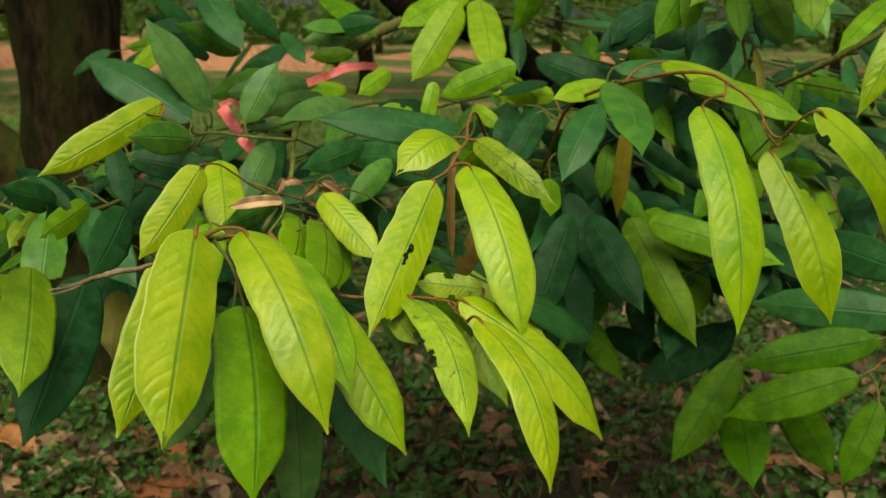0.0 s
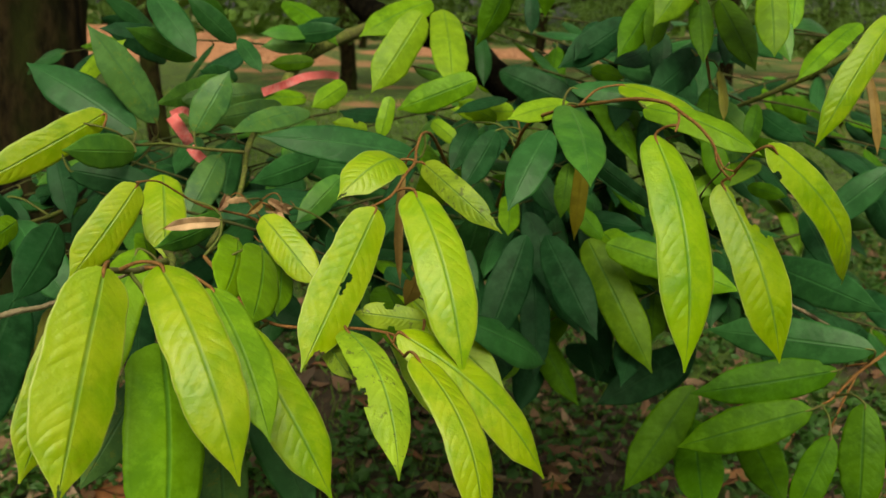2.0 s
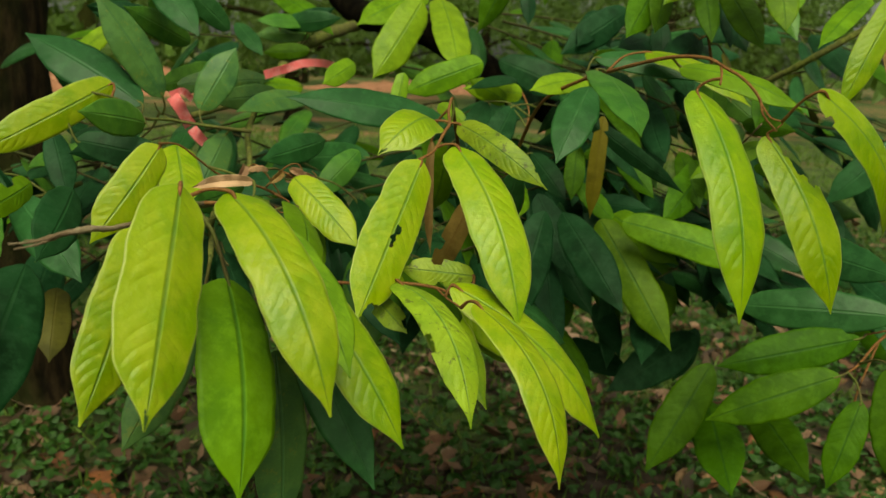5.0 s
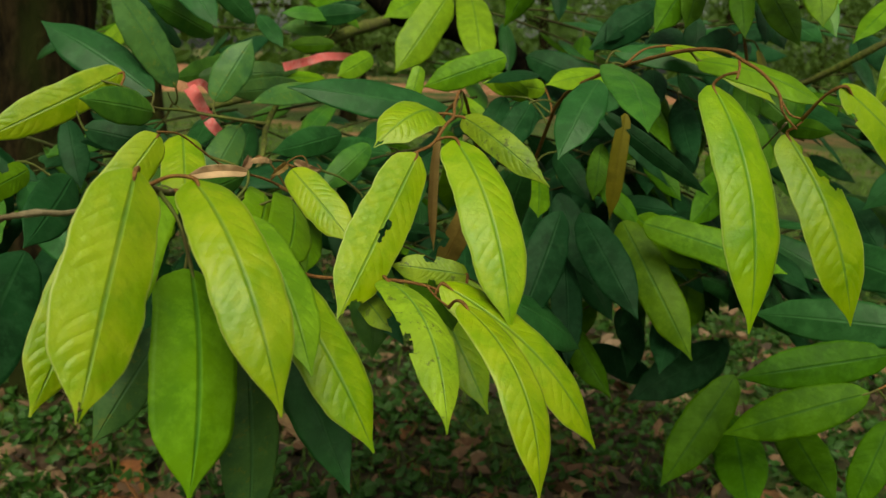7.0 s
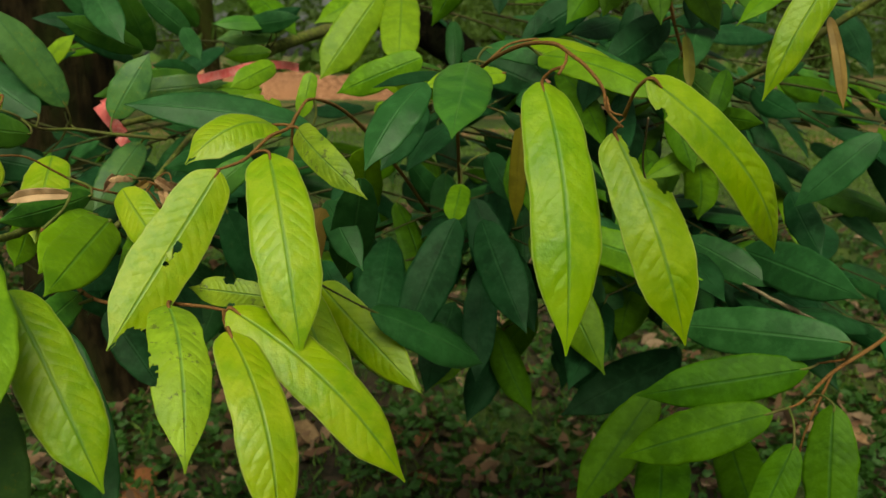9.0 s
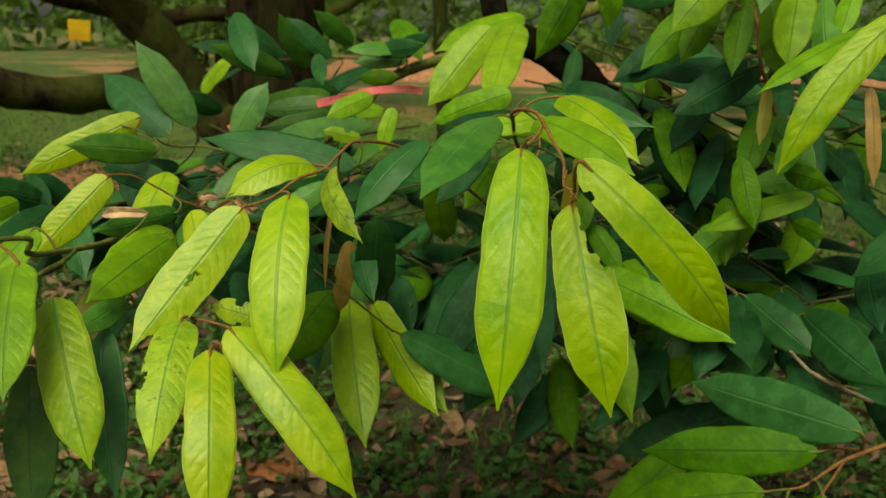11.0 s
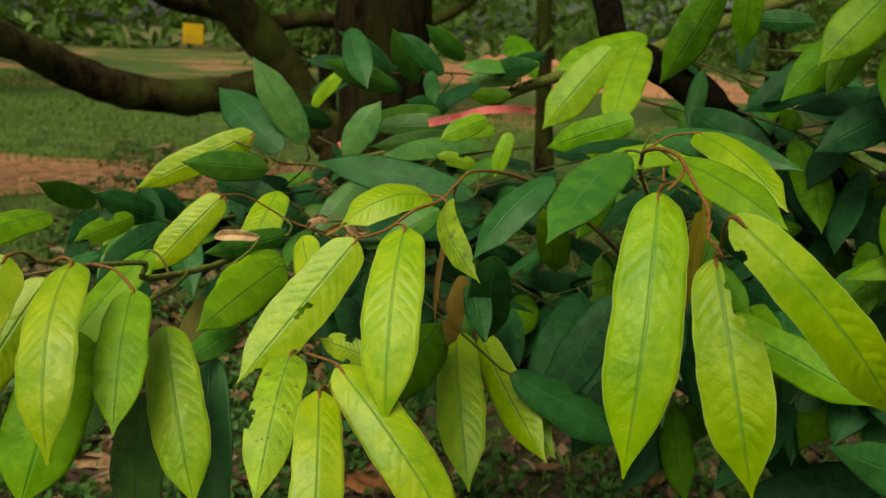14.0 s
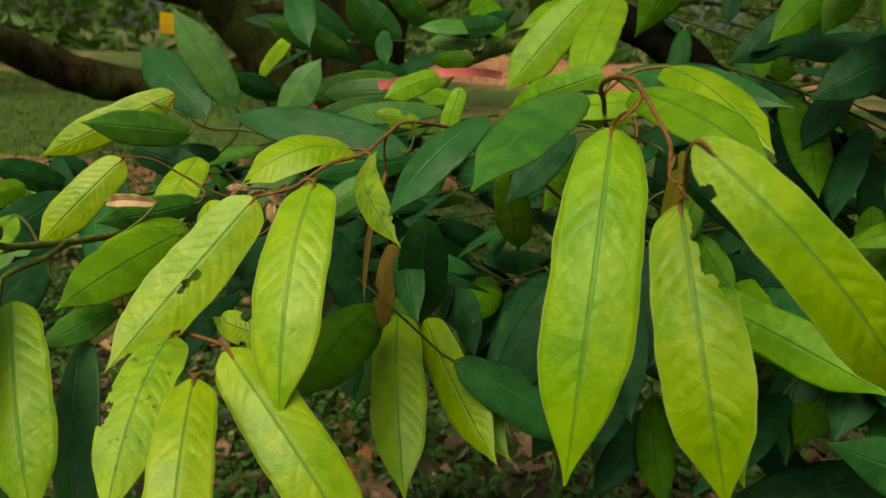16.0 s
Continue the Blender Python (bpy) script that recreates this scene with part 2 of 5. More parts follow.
# green twig bark darkened: shade put into the inner shoot stems
SHADETWIG = rough_material("shaded_green_twig_bark", ((0.035, 0.045, 0.010), (0.07, 0.075, 0.018), (0.05, 0.04, 0.015)), 220.0, 0.8, 0.001)
MOSS = rough_material("mossy_branch_bark", ((0.08, 0.10, 0.02), (0.20, 0.22, 0.04), (0.12, 0.11, 0.04)), 160.0, 0.9, 0.002)
GREY = rough_material("grey_dry_twig", ((0.24, 0.18, 0.11), (0.36, 0.28, 0.18), (0.18, 0.12, 0.07)), 260.0, 0.85, 0.0015)


def part(name, bm, mats, parent, label=""):
    me = bpy.data.meshes.new(name)
    bm.to_mesh(me)
    bm.free()
    for m in mats if isinstance(mats, (tuple, list)) else (mats,):
        me.materials.append(m)
    ob = new(name, me)
    ob.parent = parent
    if label:
        ob["label"] = label
    return ob


def smooth_path(pts, n=8):
    """Catmull-Rom through the points; each is (x, y, z, radius)."""
    p = [np.array(q, float) for q in pts]
    p = [2 * p[0] - p[1], *p, 2 * p[-1] - p[-2]]
    out = []
    for i in range(1, len(p) - 2):
        for k in range(n):
            t = k / n
            a, b, c, d = p[i - 1 : i + 3]
            out.append(0.5 * (2 * b + (c - a) * t + (2 * a - 5 * b + 4 * c - d) * t * t + (3 * b - a - 3 * c + d) * t**3))
    out.append(p[-2])
    return out


def tube(bm, pts, sides=8, n=8, mat=0, knobs=0.0):
    """A closed tapered tube along a smooth path, with uneven knobs."""
    path = smooth_path(pts, n)
    rings, ref = [], Vector((0.31, 0.2, 0.93))
    for i, q in enumerate(path):
        c = Vector(q[:3])
        d = Vector(path[min(i + 1, len(path) - 1)][:3]) - Vector(path[max(i - 1, 0)][:3])
        d.normalize()
        a = d.cross(ref)
        if a.length < 0.05:
            a = d.cross(Vector((1, 0, 0)))
        a.normalize()
        b = d.cross(a)
        r0 = max(q[3], 0.0002)
        ring = []
        for k in range(sides):
            w = 2 * math.pi * k / sides
            off = a * math.cos(w) + b * math.sin(w)
            r = r0 * (1 + knobs * noise.noise((c + off * r0) * (0.9 / r0)))
            ring.append(bm.verts.new(c + off * r))
        rings.append(ring)
    faces = []
    for r, s in zip(rings, rings[1:]):
        for k in range(sides):
            faces.append(bm.faces.new((r[k], r[(k + 1) % sides], s[(k + 1) % sides], s[k])))
    faces += [bm.faces.new(rings[0][::-1]), bm.faces.new(rings[-1])]
    for f in faces:
        f.smooth, f.material_index = True, mat
    return path


# ---- leaves ----
RUN = (0, 0.02, 0.06, 0.12, 0.25, 0.4, 0.55, 0.68, 0.78, 0.87, 0.94, 0.98, 1)
HALF = (0.06, 0.46, 0.69, 0.82, 0.92, 0.97, 1.0, 0.95, 0.80, 0.47, 0.16, 0.055, 0.012)
HALF_POINTED = (0.03, 0.28, 0.50, 0.67, 0.87, 0.98, 0.98, 0.87, 0.69, 0.40, 0.16, 0.06, 0.01)


def outline(s, pointed=False):
    """Half the width of a blade along its run, 0 to 1: blunt shoulders and a drawn-out tip."""
    return float(np.interp(s, RUN, HALF_POINTED if pointed else HALF))


def blade_mesh(name, length, width, bow, fold, ripple, seed, nu=22, nv=8, bites=(), stalk=None, skins=None, pinch=0.0, side=None, swell=0.002):
    """One leaf: an upper and a lower skin 0.5 mm apart, bowed along its run and folded on its midrib, with a stalk."""
    rnd = random.Random(seed)
    bm = bmesh.new()
    lay = bm.loops.layers.uv.new("run")
    ph1, ph2, sweep = rnd.uniform(0, 6), rnd.uniform(0, 6), rnd.uniform(-0.05, 0.05) if side is None else side
    thick = 0.0005
    sheets, uvs = [], {}
    for layer in (0, 1):
        grid = []
        for i in range(nu + 1):
            s = i / nu
            s = s - 0.06 * math.sin(2 * math.pi * s)
            half = max(0.5 * outline(s, pinch > 0) + 0.25 * outline(max(0, s - 0.025), pinch > 0) + 0.25 * outline(min(1, s + 0.025), pinch > 0), 0.012) * width / 2
            row = []
            for j in range(nv + 1):
                u = 2 * j / nv - 1
                lobe = 1 + (0.018 * math.sin(5 * s * math.pi + ph1 + (2 if u < 0 else 0)) + 0.010 * math.sin(13 * s * math.pi + ph2 * 2 + (1 if u < 0 else 0)) + 0.05 * noise.noise(Vector((s * 7, 3 * u, seed * 1.7))) + 0.012 * noise.noise(Vector((s * 55, 5 * u, seed * 2.3)))) * abs(u)
                x = u * half * lobe + sweep * length * math.sin(math.pi * s)
                z = bow * length * 4 * s * (1 - s) - fold * abs(u) * half
                z += ripple * width * abs(u) ** 1.5 * math.sin(7.5 * math.pi * s + ph2 + (1.7 if u < 0 else 0)) * min(1, 3 * s)
                ph = 12 * s - 0.9 * abs(u) - 0.9 * u * u + (0.4 if u > 0 else 0) + 0.5 * noise.noise(Vector((s * 3, u, seed * 3.1)))
                uneven = 0.35 + 0.65 * max(0, 0.5 + noise.noise(Vector((s * 5, 2 * u, seed * 4.7))))
                z += swell * width * abs(math.sin(math.pi * ph)) * min(1, abs(u) * 3) * (1 - u * u) * uneven * 2 * min(1, (1 - s) * 5)
                vert = bm.verts.new((x, s * length, z - layer * thick))
                uvs[vert] = (u, s)
                row.append(vert)
            grid.append(row)
        sheets.append(grid)
    gone = set()
    for bu, bs, br in bites:
        for i in range(nu):
            for j in range(nv):
                u, s = 2 * (j + 0.5) / nv - 1, (i + 0.5) / nu
                dx, dy = (u - bu) * width / 2, (s - bs) * length
                jag = 1 + 0.09 * math.sin(5 * math.atan2(dy, dx) + bu * 9) + 0.05 * math.sin(11 * math.atan2(dy, dx) + bs * 30)
                if math.hypot(dx, dy) < br * width * jag:
                    gone.add((i, j))
    for layer, grid in enumerate(sheets):
        for i in range(nu):
            for j in range(nv):
                if (i, j) in gone:
                    continue
                q = (grid[i][j], grid[i][j + 1], grid[i + 1][j + 1], grid[i + 1][j])
                f = bm.faces.new(q if layer == 0 else q[::-1])
                f.smooth, f.material_index = True, layer
                for l in f.loops:
                    l[lay].uv = uvs[l.vert]
    top, low = sheets
    for j in (0, nv):
        for i in range(nu):
            k = j if j == 0 else nv - 1
            if (i, k) in gone:
                continue
            q = (top[i][j], top[i + 1][j], low[i + 1][j], low[i][j])
            f = bm.faces.new(q if j == 0 else q[::-1])
            f.smooth, f.material_index = False, 0
            for l in f.loops:
                l[lay].uv = uvs[l.vert]
    if stalk:
        tube(bm, [(*p, r) for p, r in stalk], sides=6, n=5, mat=2)
    loose = [v for v in bm.verts if not v.link_faces]
    bmesh.ops.delete(bm, geom=loose, context="VERTS")
    me = bpy.data.meshes.new(name)
    bm.to_mesh(me)
    bm.free()
    for m in skins:
        me.materials.append(m)
    return me


COUNT = [0]
SWELL = {"fresh": 0.009, "young": 0.0045, "eaten": 0.006, "mature2": 0.006, "mid": 0.005}


def leaf(branch, kind, base, tip, width, twist=0.0, bow=0.06, fold=0.2, ripple=0.008, bites=(), front=None, stalk=True, detail=1.0, side=None):
    """A leaf of a branch from base to tip, its upper side to the open side (FRONT), turned about its run by twist degrees."""
    COUNT[0] += 1
    base, tip = Vector(base), Vector(tip)
    run = tip - base
    length = run.length
    y = run.normalized()
    out = (front or FRONT) - (base + tip) / 2
    z = (out - y * out.dot(y)).normalized()
    z = (Matrix.Rotation(radians(twist), 3, y) @ z).normalized()
    x = y.cross(z).normalized()
    m = Matrix((x, y, z)).transposed().to_4x4()
    m.translation = base
    line = None
    if stalk and branch.get("run"):
        pts = np.array(branch["run"], float).reshape(-1, 3)
        near = Vector(pts[np.argmin(((pts - np.array(base)) ** 2).sum(1))])
        if (near - base).length < 0.06:
            p = m.inverted() @ near
            mid = p * 0.45 + Vector((0, -0.12 * p.length, 0.06 * p.length))
            line = [(p, 0.0015), (mid, 0.0011), (Vector((0, 0, bow * 0.1 * length - 0.0008)), 0.0013), (Vector((0, 0.06 * length, 4 * bow * length * 0.055 - 0.001)), 0.0008)]
    skins = (*SKINS[kind], TWIG if kind in ("young", "fresh", "eaten", "young2", "brown") else GREENTWIG)
    nu, nv = ((96, 14) if detail > 0.8 else (int(40 * detail), 6)) if not bites else (130, 46)
    me = blade_mesh("leaf", length, width, bow, fold, ripple, COUNT[0], nu, nv, bites, line, skins, 1.0 if kind in ("dark", "teal", "mature", "mid", "olive") else 0.0, 0.0 if side is None and detail > 0.8 else side, SWELL.get(kind, 0.002))
    ob = new("leaf", me)
    ob.parent = branch
    ob.matrix_world = m
    ob["label"] = WORDS[kind]
    return ob


def twig(tree, name, label, mat, pts, sides=8, knobs=0.25, forks=()):
    """A branch of a tree with its side twigs, one mesh; leaves hang on it."""
    bm = bmesh.new()
    run = []
    for line in (pts, *forks):
        run += [list(q[:3]) for q in tube(bm, line, sides, 8, 0, knobs)]
    ob = part(name, bm, mat, tree, label)
    ob["run"] = [float(v) for q in run for v in q]
    return ob


# ---- ground ----
def ground_height(x, y):
    return 0.02 * noise.noise(Vector((x * 0.9, y * 0.9, 0))) + 0.008 * noise.noise(Vector((x * 5, y * 5, 3)))


def ground_material():
    m, nt, bsdf = nodes_of("orchard_ground")
    geo = nt.nodes.new("ShaderNodeTexCoord")
    p = geo.outputs["Object"]
    sep = nt.nodes.new("ShaderNodeSeparateXYZ")
    nt.links.new(p, sep.inputs[0])
    a = noise_node(nt, p, 40.0, 10.0, 0.7)
    b = noise_node(nt, p, 1.3, 5.0, 0.6)
    far = noise_node(nt, p, 0.35, 4.0, 0.6)
    soil = mix_col(nt, ramp(nt, a, 0.35, 0.7), (0.014, 0.009, 0.005), (0.090, 0.052, 0.026))
    grass = mix_col(nt, ramp(nt, a, 0.3, 0.7), (0.042, 0.082, 0.010), (0.115, 0.185, 0.026))
    dist = math_node(nt, "ADD", sep.outputs[1], math_node(nt, "MULTIPLY", b, 1.2))
    # dark mottling of grass clumps, with shadow patches put into the colour
    mottle = noise_node(nt, p, 3.6, 8.0, 0.75)
    grass = mix_col(nt, ramp(nt, mottle, 0.44, 0.60), grass, (0.030, 0.050, 0.010))
    grass = mix_col(nt, ramp(nt, noise_node(nt, p, 3.1, 5.0, 0.7), 0.55, 0.68), grass, (0.14, 0.19, 0.035))
    near = mix_col(nt, ramp(nt, b, 0.46, 0.60), soil, grass)
    mid = mix_col(nt, ramp(nt, b, 0.24, 0.36), soil, grass)
    mid = mix_col(nt, math_node(nt, "MULTIPLY", ramp(nt, noise_node(nt, p, 2.2, 6.0, 0.7), 0.52, 0.66), 0.25), mid, (0.15, 0.12, 0.04))
    c = mix_col(nt, ramp(nt, dist, 3.0, 4.0), near, mid)
    c = mix_col(nt, math_node(nt, "MULTIPLY", ramp(nt, far, 0.50, 0.62), ramp(nt, dist, 9.0, 11.0)), c, (0.34, 0.17, 0.085))
    nt.links.new(c, bsdf.inputs["Base Color"])
    bsdf.inputs["Roughness"].default_value = 0.95
    bump = nt.nodes.new("ShaderNodeBump")
    bump.inputs["Strength"].default_value, bump.inputs["Distance"].default_value = 1.0, 0.015
    nt.links.new(a, bump.inputs["Height"])
    nt.links.new(bump.outputs[0], bsdf.inputs["Normal"])
    return m


GROUND = ground_material()
bm = bmesh.new()
ring = [-400, -120, -50, -25, -14, -9] + [-6 + 0.25 * i for i in range(49)] + [9, 14, 25, 50, 120, 400]
grid = [[bm.verts.new((x, y + 4, ground_height(x, y + 4))) for x in ring] for y in ring]
for i in range(len(ring) - 1):
    for j in range(len(ring) - 1):
        bm.faces.new((grid[i][j], grid[i][j + 1], grid[i + 1][j + 1], grid[i + 1][j])).smooth = True
tagged(part("ground", bm, GROUND, None), "orchard ground of dark soil, grass and orange earth", "ground", kind="structure")


# ---- the near tree ----
tree = tagged(new("durian_tree"), "orchard tree with a dark mossy trunk and drooping leafy branches", "tree")
bm = bmesh.new()
tube(bm, [(-0.99, 2.36, -0.05, 0.22), (-0.99, 2.36, 0.12, 0.17), (-0.985, 2.36, 0.5, 0.145), (-0.985, 2.36, 1.2, 0.138), (-0.98, 2.37, 2.0, 0.13), (-0.97, 2.4, 3.2, 0.11)], 28, 14, 0, 0.12)
part("trunk", bm, BARK, tree, "dark mossy tree trunk")
GREENS = ("mature2", "mature", "mature", "dark", "mature2", "dark")
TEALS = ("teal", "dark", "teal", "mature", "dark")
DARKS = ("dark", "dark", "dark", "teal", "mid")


def shoot(tree, at, toward, n, kinds, seed, mat=None, size=0.125):
    """A leafy side twig: leaves set by turns on both sides of a short arching stem, drooping."""
    rnd = random.Random(seed)
    at, d = Vector(at), Vector(toward).normalized()
    line = [(*(at + d * (0.32 * k / 4) + Vector((0, 0, -0.05 * (k / 4) ** 2))), 0.0021 - 0.0003 * k) for k in range(5)]
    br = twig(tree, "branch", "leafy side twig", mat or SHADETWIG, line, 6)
    sidew = d.cross(Vector((0, 0, 1))).normalized()
    for k in range(n):
        f = 0.12 + 0.88 * k / max(1, n - 1)
        p = Vector(br["run"][3 * int(f * 32) : 3 * int(f * 32) + 3])
        out = d * rnd.uniform(0.2, 0.8) + sidew * (1 if k % 2 else -1) * rnd.uniform(0.5, 1.0) + Vector((0, 0, rnd.uniform(-0.8, 0.05)))
        base = p + out.normalized() * 0.012
        length = size * rnd.uniform(0.8, 1.3)
        tip = base + out.normalized() * length
        up = base + Vector((rnd.uniform(-0.5, 0.5), -1.0, rnd.uniform(0.4, 2.0)))
        leaf(br, rnd.choice(kinds), base, tip, length * rnd.uniform(0.26, 0.33), rnd.uniform(-25, 25), rnd.uniform(0.02, 0.1), rnd.uniform(0.1, 0.4), front=up, detail=0.6)
    return br


tc = twig(tree, "branch", "rusty brown twig", TWIG, [(0.039, 0.740, 0.878, 0.0011), (0.055, 0.760, 0.884, 0.0013), (0.066, 0.787, 0.898, 0.0014), (0.073, 0.822, 0.903, 0.0014), (0.074, 0.846, 0.913, 0.0014), (0.080, 0.880, 0.923, 0.0014), (0.092, 0.983, 0.900, 0.0020), (0.116, 1.122, 0.832, 0.0022), (0.143, 1.237, 0.754, 0.0024)])
te = twig(tree, "branch", "rusty brown twig", TWIG, [(-0.099, 0.740, 0.831, 0.0017), (-0.076, 0.720, 0.815, 0.0017), (-0.051, 0.697, 0.799, 0.0016), (-0.024, 0.688, 0.791, 0.0014), (0.024, 0.687, 0.792, 0.0013), (0.057, 0.692, 0.787, 0.0012), (0.074, 0.692, 0.779, 0.0010), (0.090, 0.690, 0.772, 0.0009)], forks=([(0.057, 0.692, 0.787, 0.0009), (0.064, 0.675, 0.784, 0.0008), (0.073, 0.657, 0.782, 0.0008)],))
tl = twig(tree, "branch", "mossy green branch", MOSS, [(-0.187, 0.903, 0.806, 0.0038), (-0.151, 0.805, 0.818, 0.0036), (-0.129, 0.750, 0.824, 0.0032), (-0.114, 0.693, 0.832, 0.0029), (-0.103, 0.643, 0.842, 0.0027), (-0.098, 0.639, 0.856, 0.0023), (-0.099, 0.583, 0.866, 0.0021), (-0.104, 0.548, 0.877, 0.0021)], forks=([(-0.114, 0.700, 0.830, 0.0027), (-0.109, 0.682, 0.825, 0.0025), (-0.105, 0.656, 0.822, 0.0021), (-0.103, 0.643, 0.819, 0.0017)], [(-0.109, 0.683, 0.826, 0.0013), (-0.105, 0.681, 0.814, 0.0011), (-0.098, 0.683, 0.803, 0.0009)],))
tg = twig(tree, "branch", "grey dry stick", GREY, [(-0.096, 0.590, 0.866, 0.0012), (-0.124, 0.524, 0.864, 0.0015), (-0.134, 0.499, 0.867, 0.0017), (-0.143, 0.485, 0.867, 0.0014), (-0.153, 0.475, 0.865, 0.0007), (-0.160, 0.466, 0.866, 0.0004)], knobs=0.7, forks=([(-0.141, 0.491, 0.867, 0.0010), (-0.150, 0.476, 0.864, 0.0006), (-0.157, 0.464, 0.864, 0.0004)], [(-0.139, 0.491, 0.867, 0.0009), (-0.150, 0.482, 0.865, 0.0005), (-0.158, 0.478, 0.865, 0.0002)],))
tw = twig(tree, "branch", "green-brown leafy twig", GREENTWIG, [(-0.433, 0.868, 0.830, 0.0019), (-0.415, 0.876, 0.825, 0.0019), (-0.380, 0.891, 0.809, 0.0021), (-0.351, 0.928, 0.802, 0.0023), (-0.333, 0.972, 0.803, 0.0025), (-0.331, 1.064, 0.801, 0.0029)])
ta = twig(tree, "branch", "rusty brown twig", TWIG, [(-0.085, 0.923, 0.815, 0.0016), (-0.105, 0.910, 0.827, 0.0013), (-0.137, 0.882, 0.841, 0.0011), (-0.153, 0.859, 0.858, 0.0010), (-0.166, 0.836, 0.874, 0.0009), (-0.177, 0.810, 0.878, 0.0009)], forks=([(-0.100, 0.911, 0.827, 0.0010), (-0.081, 0.910, 0.847, 0.0009), (-0.068, 0.904, 0.852, 0.0007), (-0.061, 0.891, 0.843, 0.0006), (-0.069, 0.888, 0.838, 0.0005)], [(-0.091, 0.911, 0.820, 0.0010), (-0.075, 0.891, 0.816, 0.0009), (-0.080, 0.877, 0.808, 0.0007), (-0.087, 0.877, 0.814, 0.0006)], [(-0.085, 0.923, 0.815, 0.0009), (-0.100, 0.915, 0.840, 0.0008), (-0.111, 0.914, 0.849, 0.0006), (-0.119, 0.911, 0.845, 0.0004)], [(-0.062, 0.899, 0.833, 0.0009), (-0.049, 0.893, 0.841, 0.0007), (-0.053, 0.894, 0.847, 0.0005)],))
td = twig(tree, "branch", "green-brown leafy twig", GREENTWIG, [(-0.136, 1.061, 0.868, 0.0023), (-0.183, 1.028, 0.876, 0.0019), (-0.216, 1.014, 0.882, 0.0017), (-0.234, 0.976, 0.886, 0.0015), (-0.246, 0.946, 0.904, 0.0013), (-0.271, 0.935, 0.912, 0.0011), (-0.292, 0.925, 0.912, 0.0009)], forks=([(-0.216, 1.014, 0.882, 0.0011), (-0.230, 1.023, 0.890, 0.0009), (-0.236, 1.030, 0.899, 0.0009)],))
tr = twig(tree, "branch", "rusty brown twig", TWIG, [(0.183, 1.240, 0.771, 0.0024), (0.189, 1.121, 0.856, 0.0022), (0.194, 1.023, 0.915, 0.0020), (0.217, 0.936, 0.944, 0.0019), (0.243, 0.847, 0.961, 0.0017), (0.264, 0.805, 0.969, 0.0017), (0.284, 0.779, 0.969, 0.0016), (0.295, 0.764, 0.962, 0.0014), (0.306, 0.749, 0.953, 0.0013), (0.317, 0.741, 0.939, 0.0012), (0.320, 0.735, 0.925, 0.0010), (0.331, 0.732, 0.913, 0.0009)], forks=([(0.293, 0.768, 0.964, 0.0012), (0.292, 0.761, 0.956, 0.0011), (0.287, 0.750, 0.948, 0.0010)], [(0.320, 0.740, 0.933, 0.0009), (0.322, 0.726, 0.924, 0.0008), (0.331, 0.724, 0.921, 0.0007), (0.327, 0.724, 0.916, 0.0007)],))
mb = twig(tree, "branch", "mossy green branch", MOSS, [(0.194, 2.208, 1.167, 0.0152), (0.057, 1.913, 1.080, 0.0133), (-0.018, 1.670, 1.022, 0.0114), (-0.080, 1.476, 0.988, 0.0095), (-0.118, 1.344, 0.956, 0.0085), (-0.138, 1.294, 0.914, 0.0076), (-0.171, 1.271, 0.894, 0.0057), (-0.213, 1.117, 0.880, 0.0038)], forks=([(-0.157, 1.298, 0.894, 0.0047), (-0.155, 1.167, 0.857, 0.0038), (-0.132, 1.013, 0.828, 0.0030), (-0.150, 0.937, 0.783, 0.0029)],))
ls = twig(tree, "branch", "grey dry stick", GREY, [(0.361, 0.824, 0.913, 0.0008), (0.377, 0.944, 0.855, 0.0010), (0.413, 1.041, 0.788, 0.0012), (0.469, 1.063, 0.738, 0.0015), (0.509, 0.964, 0.729, 0.0020), (0.569, 1.000, 0.694, 0.0025)], knobs=0.7)
lh = twig(tree, "branch", "rusty brown twig", TWIG, [(0.647, 0.944, 0.728, 0.0022), (0.578, 0.892, 0.705, 0.0019), (0.540, 0.871, 0.689, 0.0016), (0.514, 0.860, 0.666, 0.0013), (0.500, 0.854, 0.661, 0.0009)], forks=([(0.540, 0.871, 0.689, 0.0013), (0.518, 0.859, 0.637, 0.0012), (0.512, 0.855, 0.602, 0.0009)], [(0.551, 0.873, 0.701, 0.0012), (0.530, 0.879, 0.694, 0.0009)],))
ts = twig(tree, "branch", "rusty brown twig", TWIG, [(0.392, 1.149, 1.138, 0.0024), (0.409, 1.151, 1.080, 0.0023), (0.422, 1.149, 1.040, 0.0022), (0.429, 1.147, 1.004, 0.0020), (0.446, 1.163, 0.960, 0.0019), (0.463, 1.177, 0.914, 0.0016)], forks=([(0.419, 1.149, 1.045, 0.0012), (0.403, 1.117, 1.062, 0.0010), (0.386, 1.116, 1.068, 0.0009)], [(0.428, 1.147, 1.004, 0.0011), (0.416, 1.145, 0.998, 0.0009)],))
twig(tree, "branch", "mossy green branch", MOSS, [(0.536, 1.334, 0.917, 0.0029), (0.567, 1.291, 0.941, 0.0038), (0.600, 1.246, 0.970, 0.0047), (0.634, 1.210, 1.001, 0.0047), (0.687, 1.184, 1.041, 0.0052), (0.735, 1.157, 1.080, 0.0057)])
leaf(tc, "young", (0.074, 0.760, 0.889), (0.119, 0.666, 0.762), 0.0470, -5, bow=0.14)
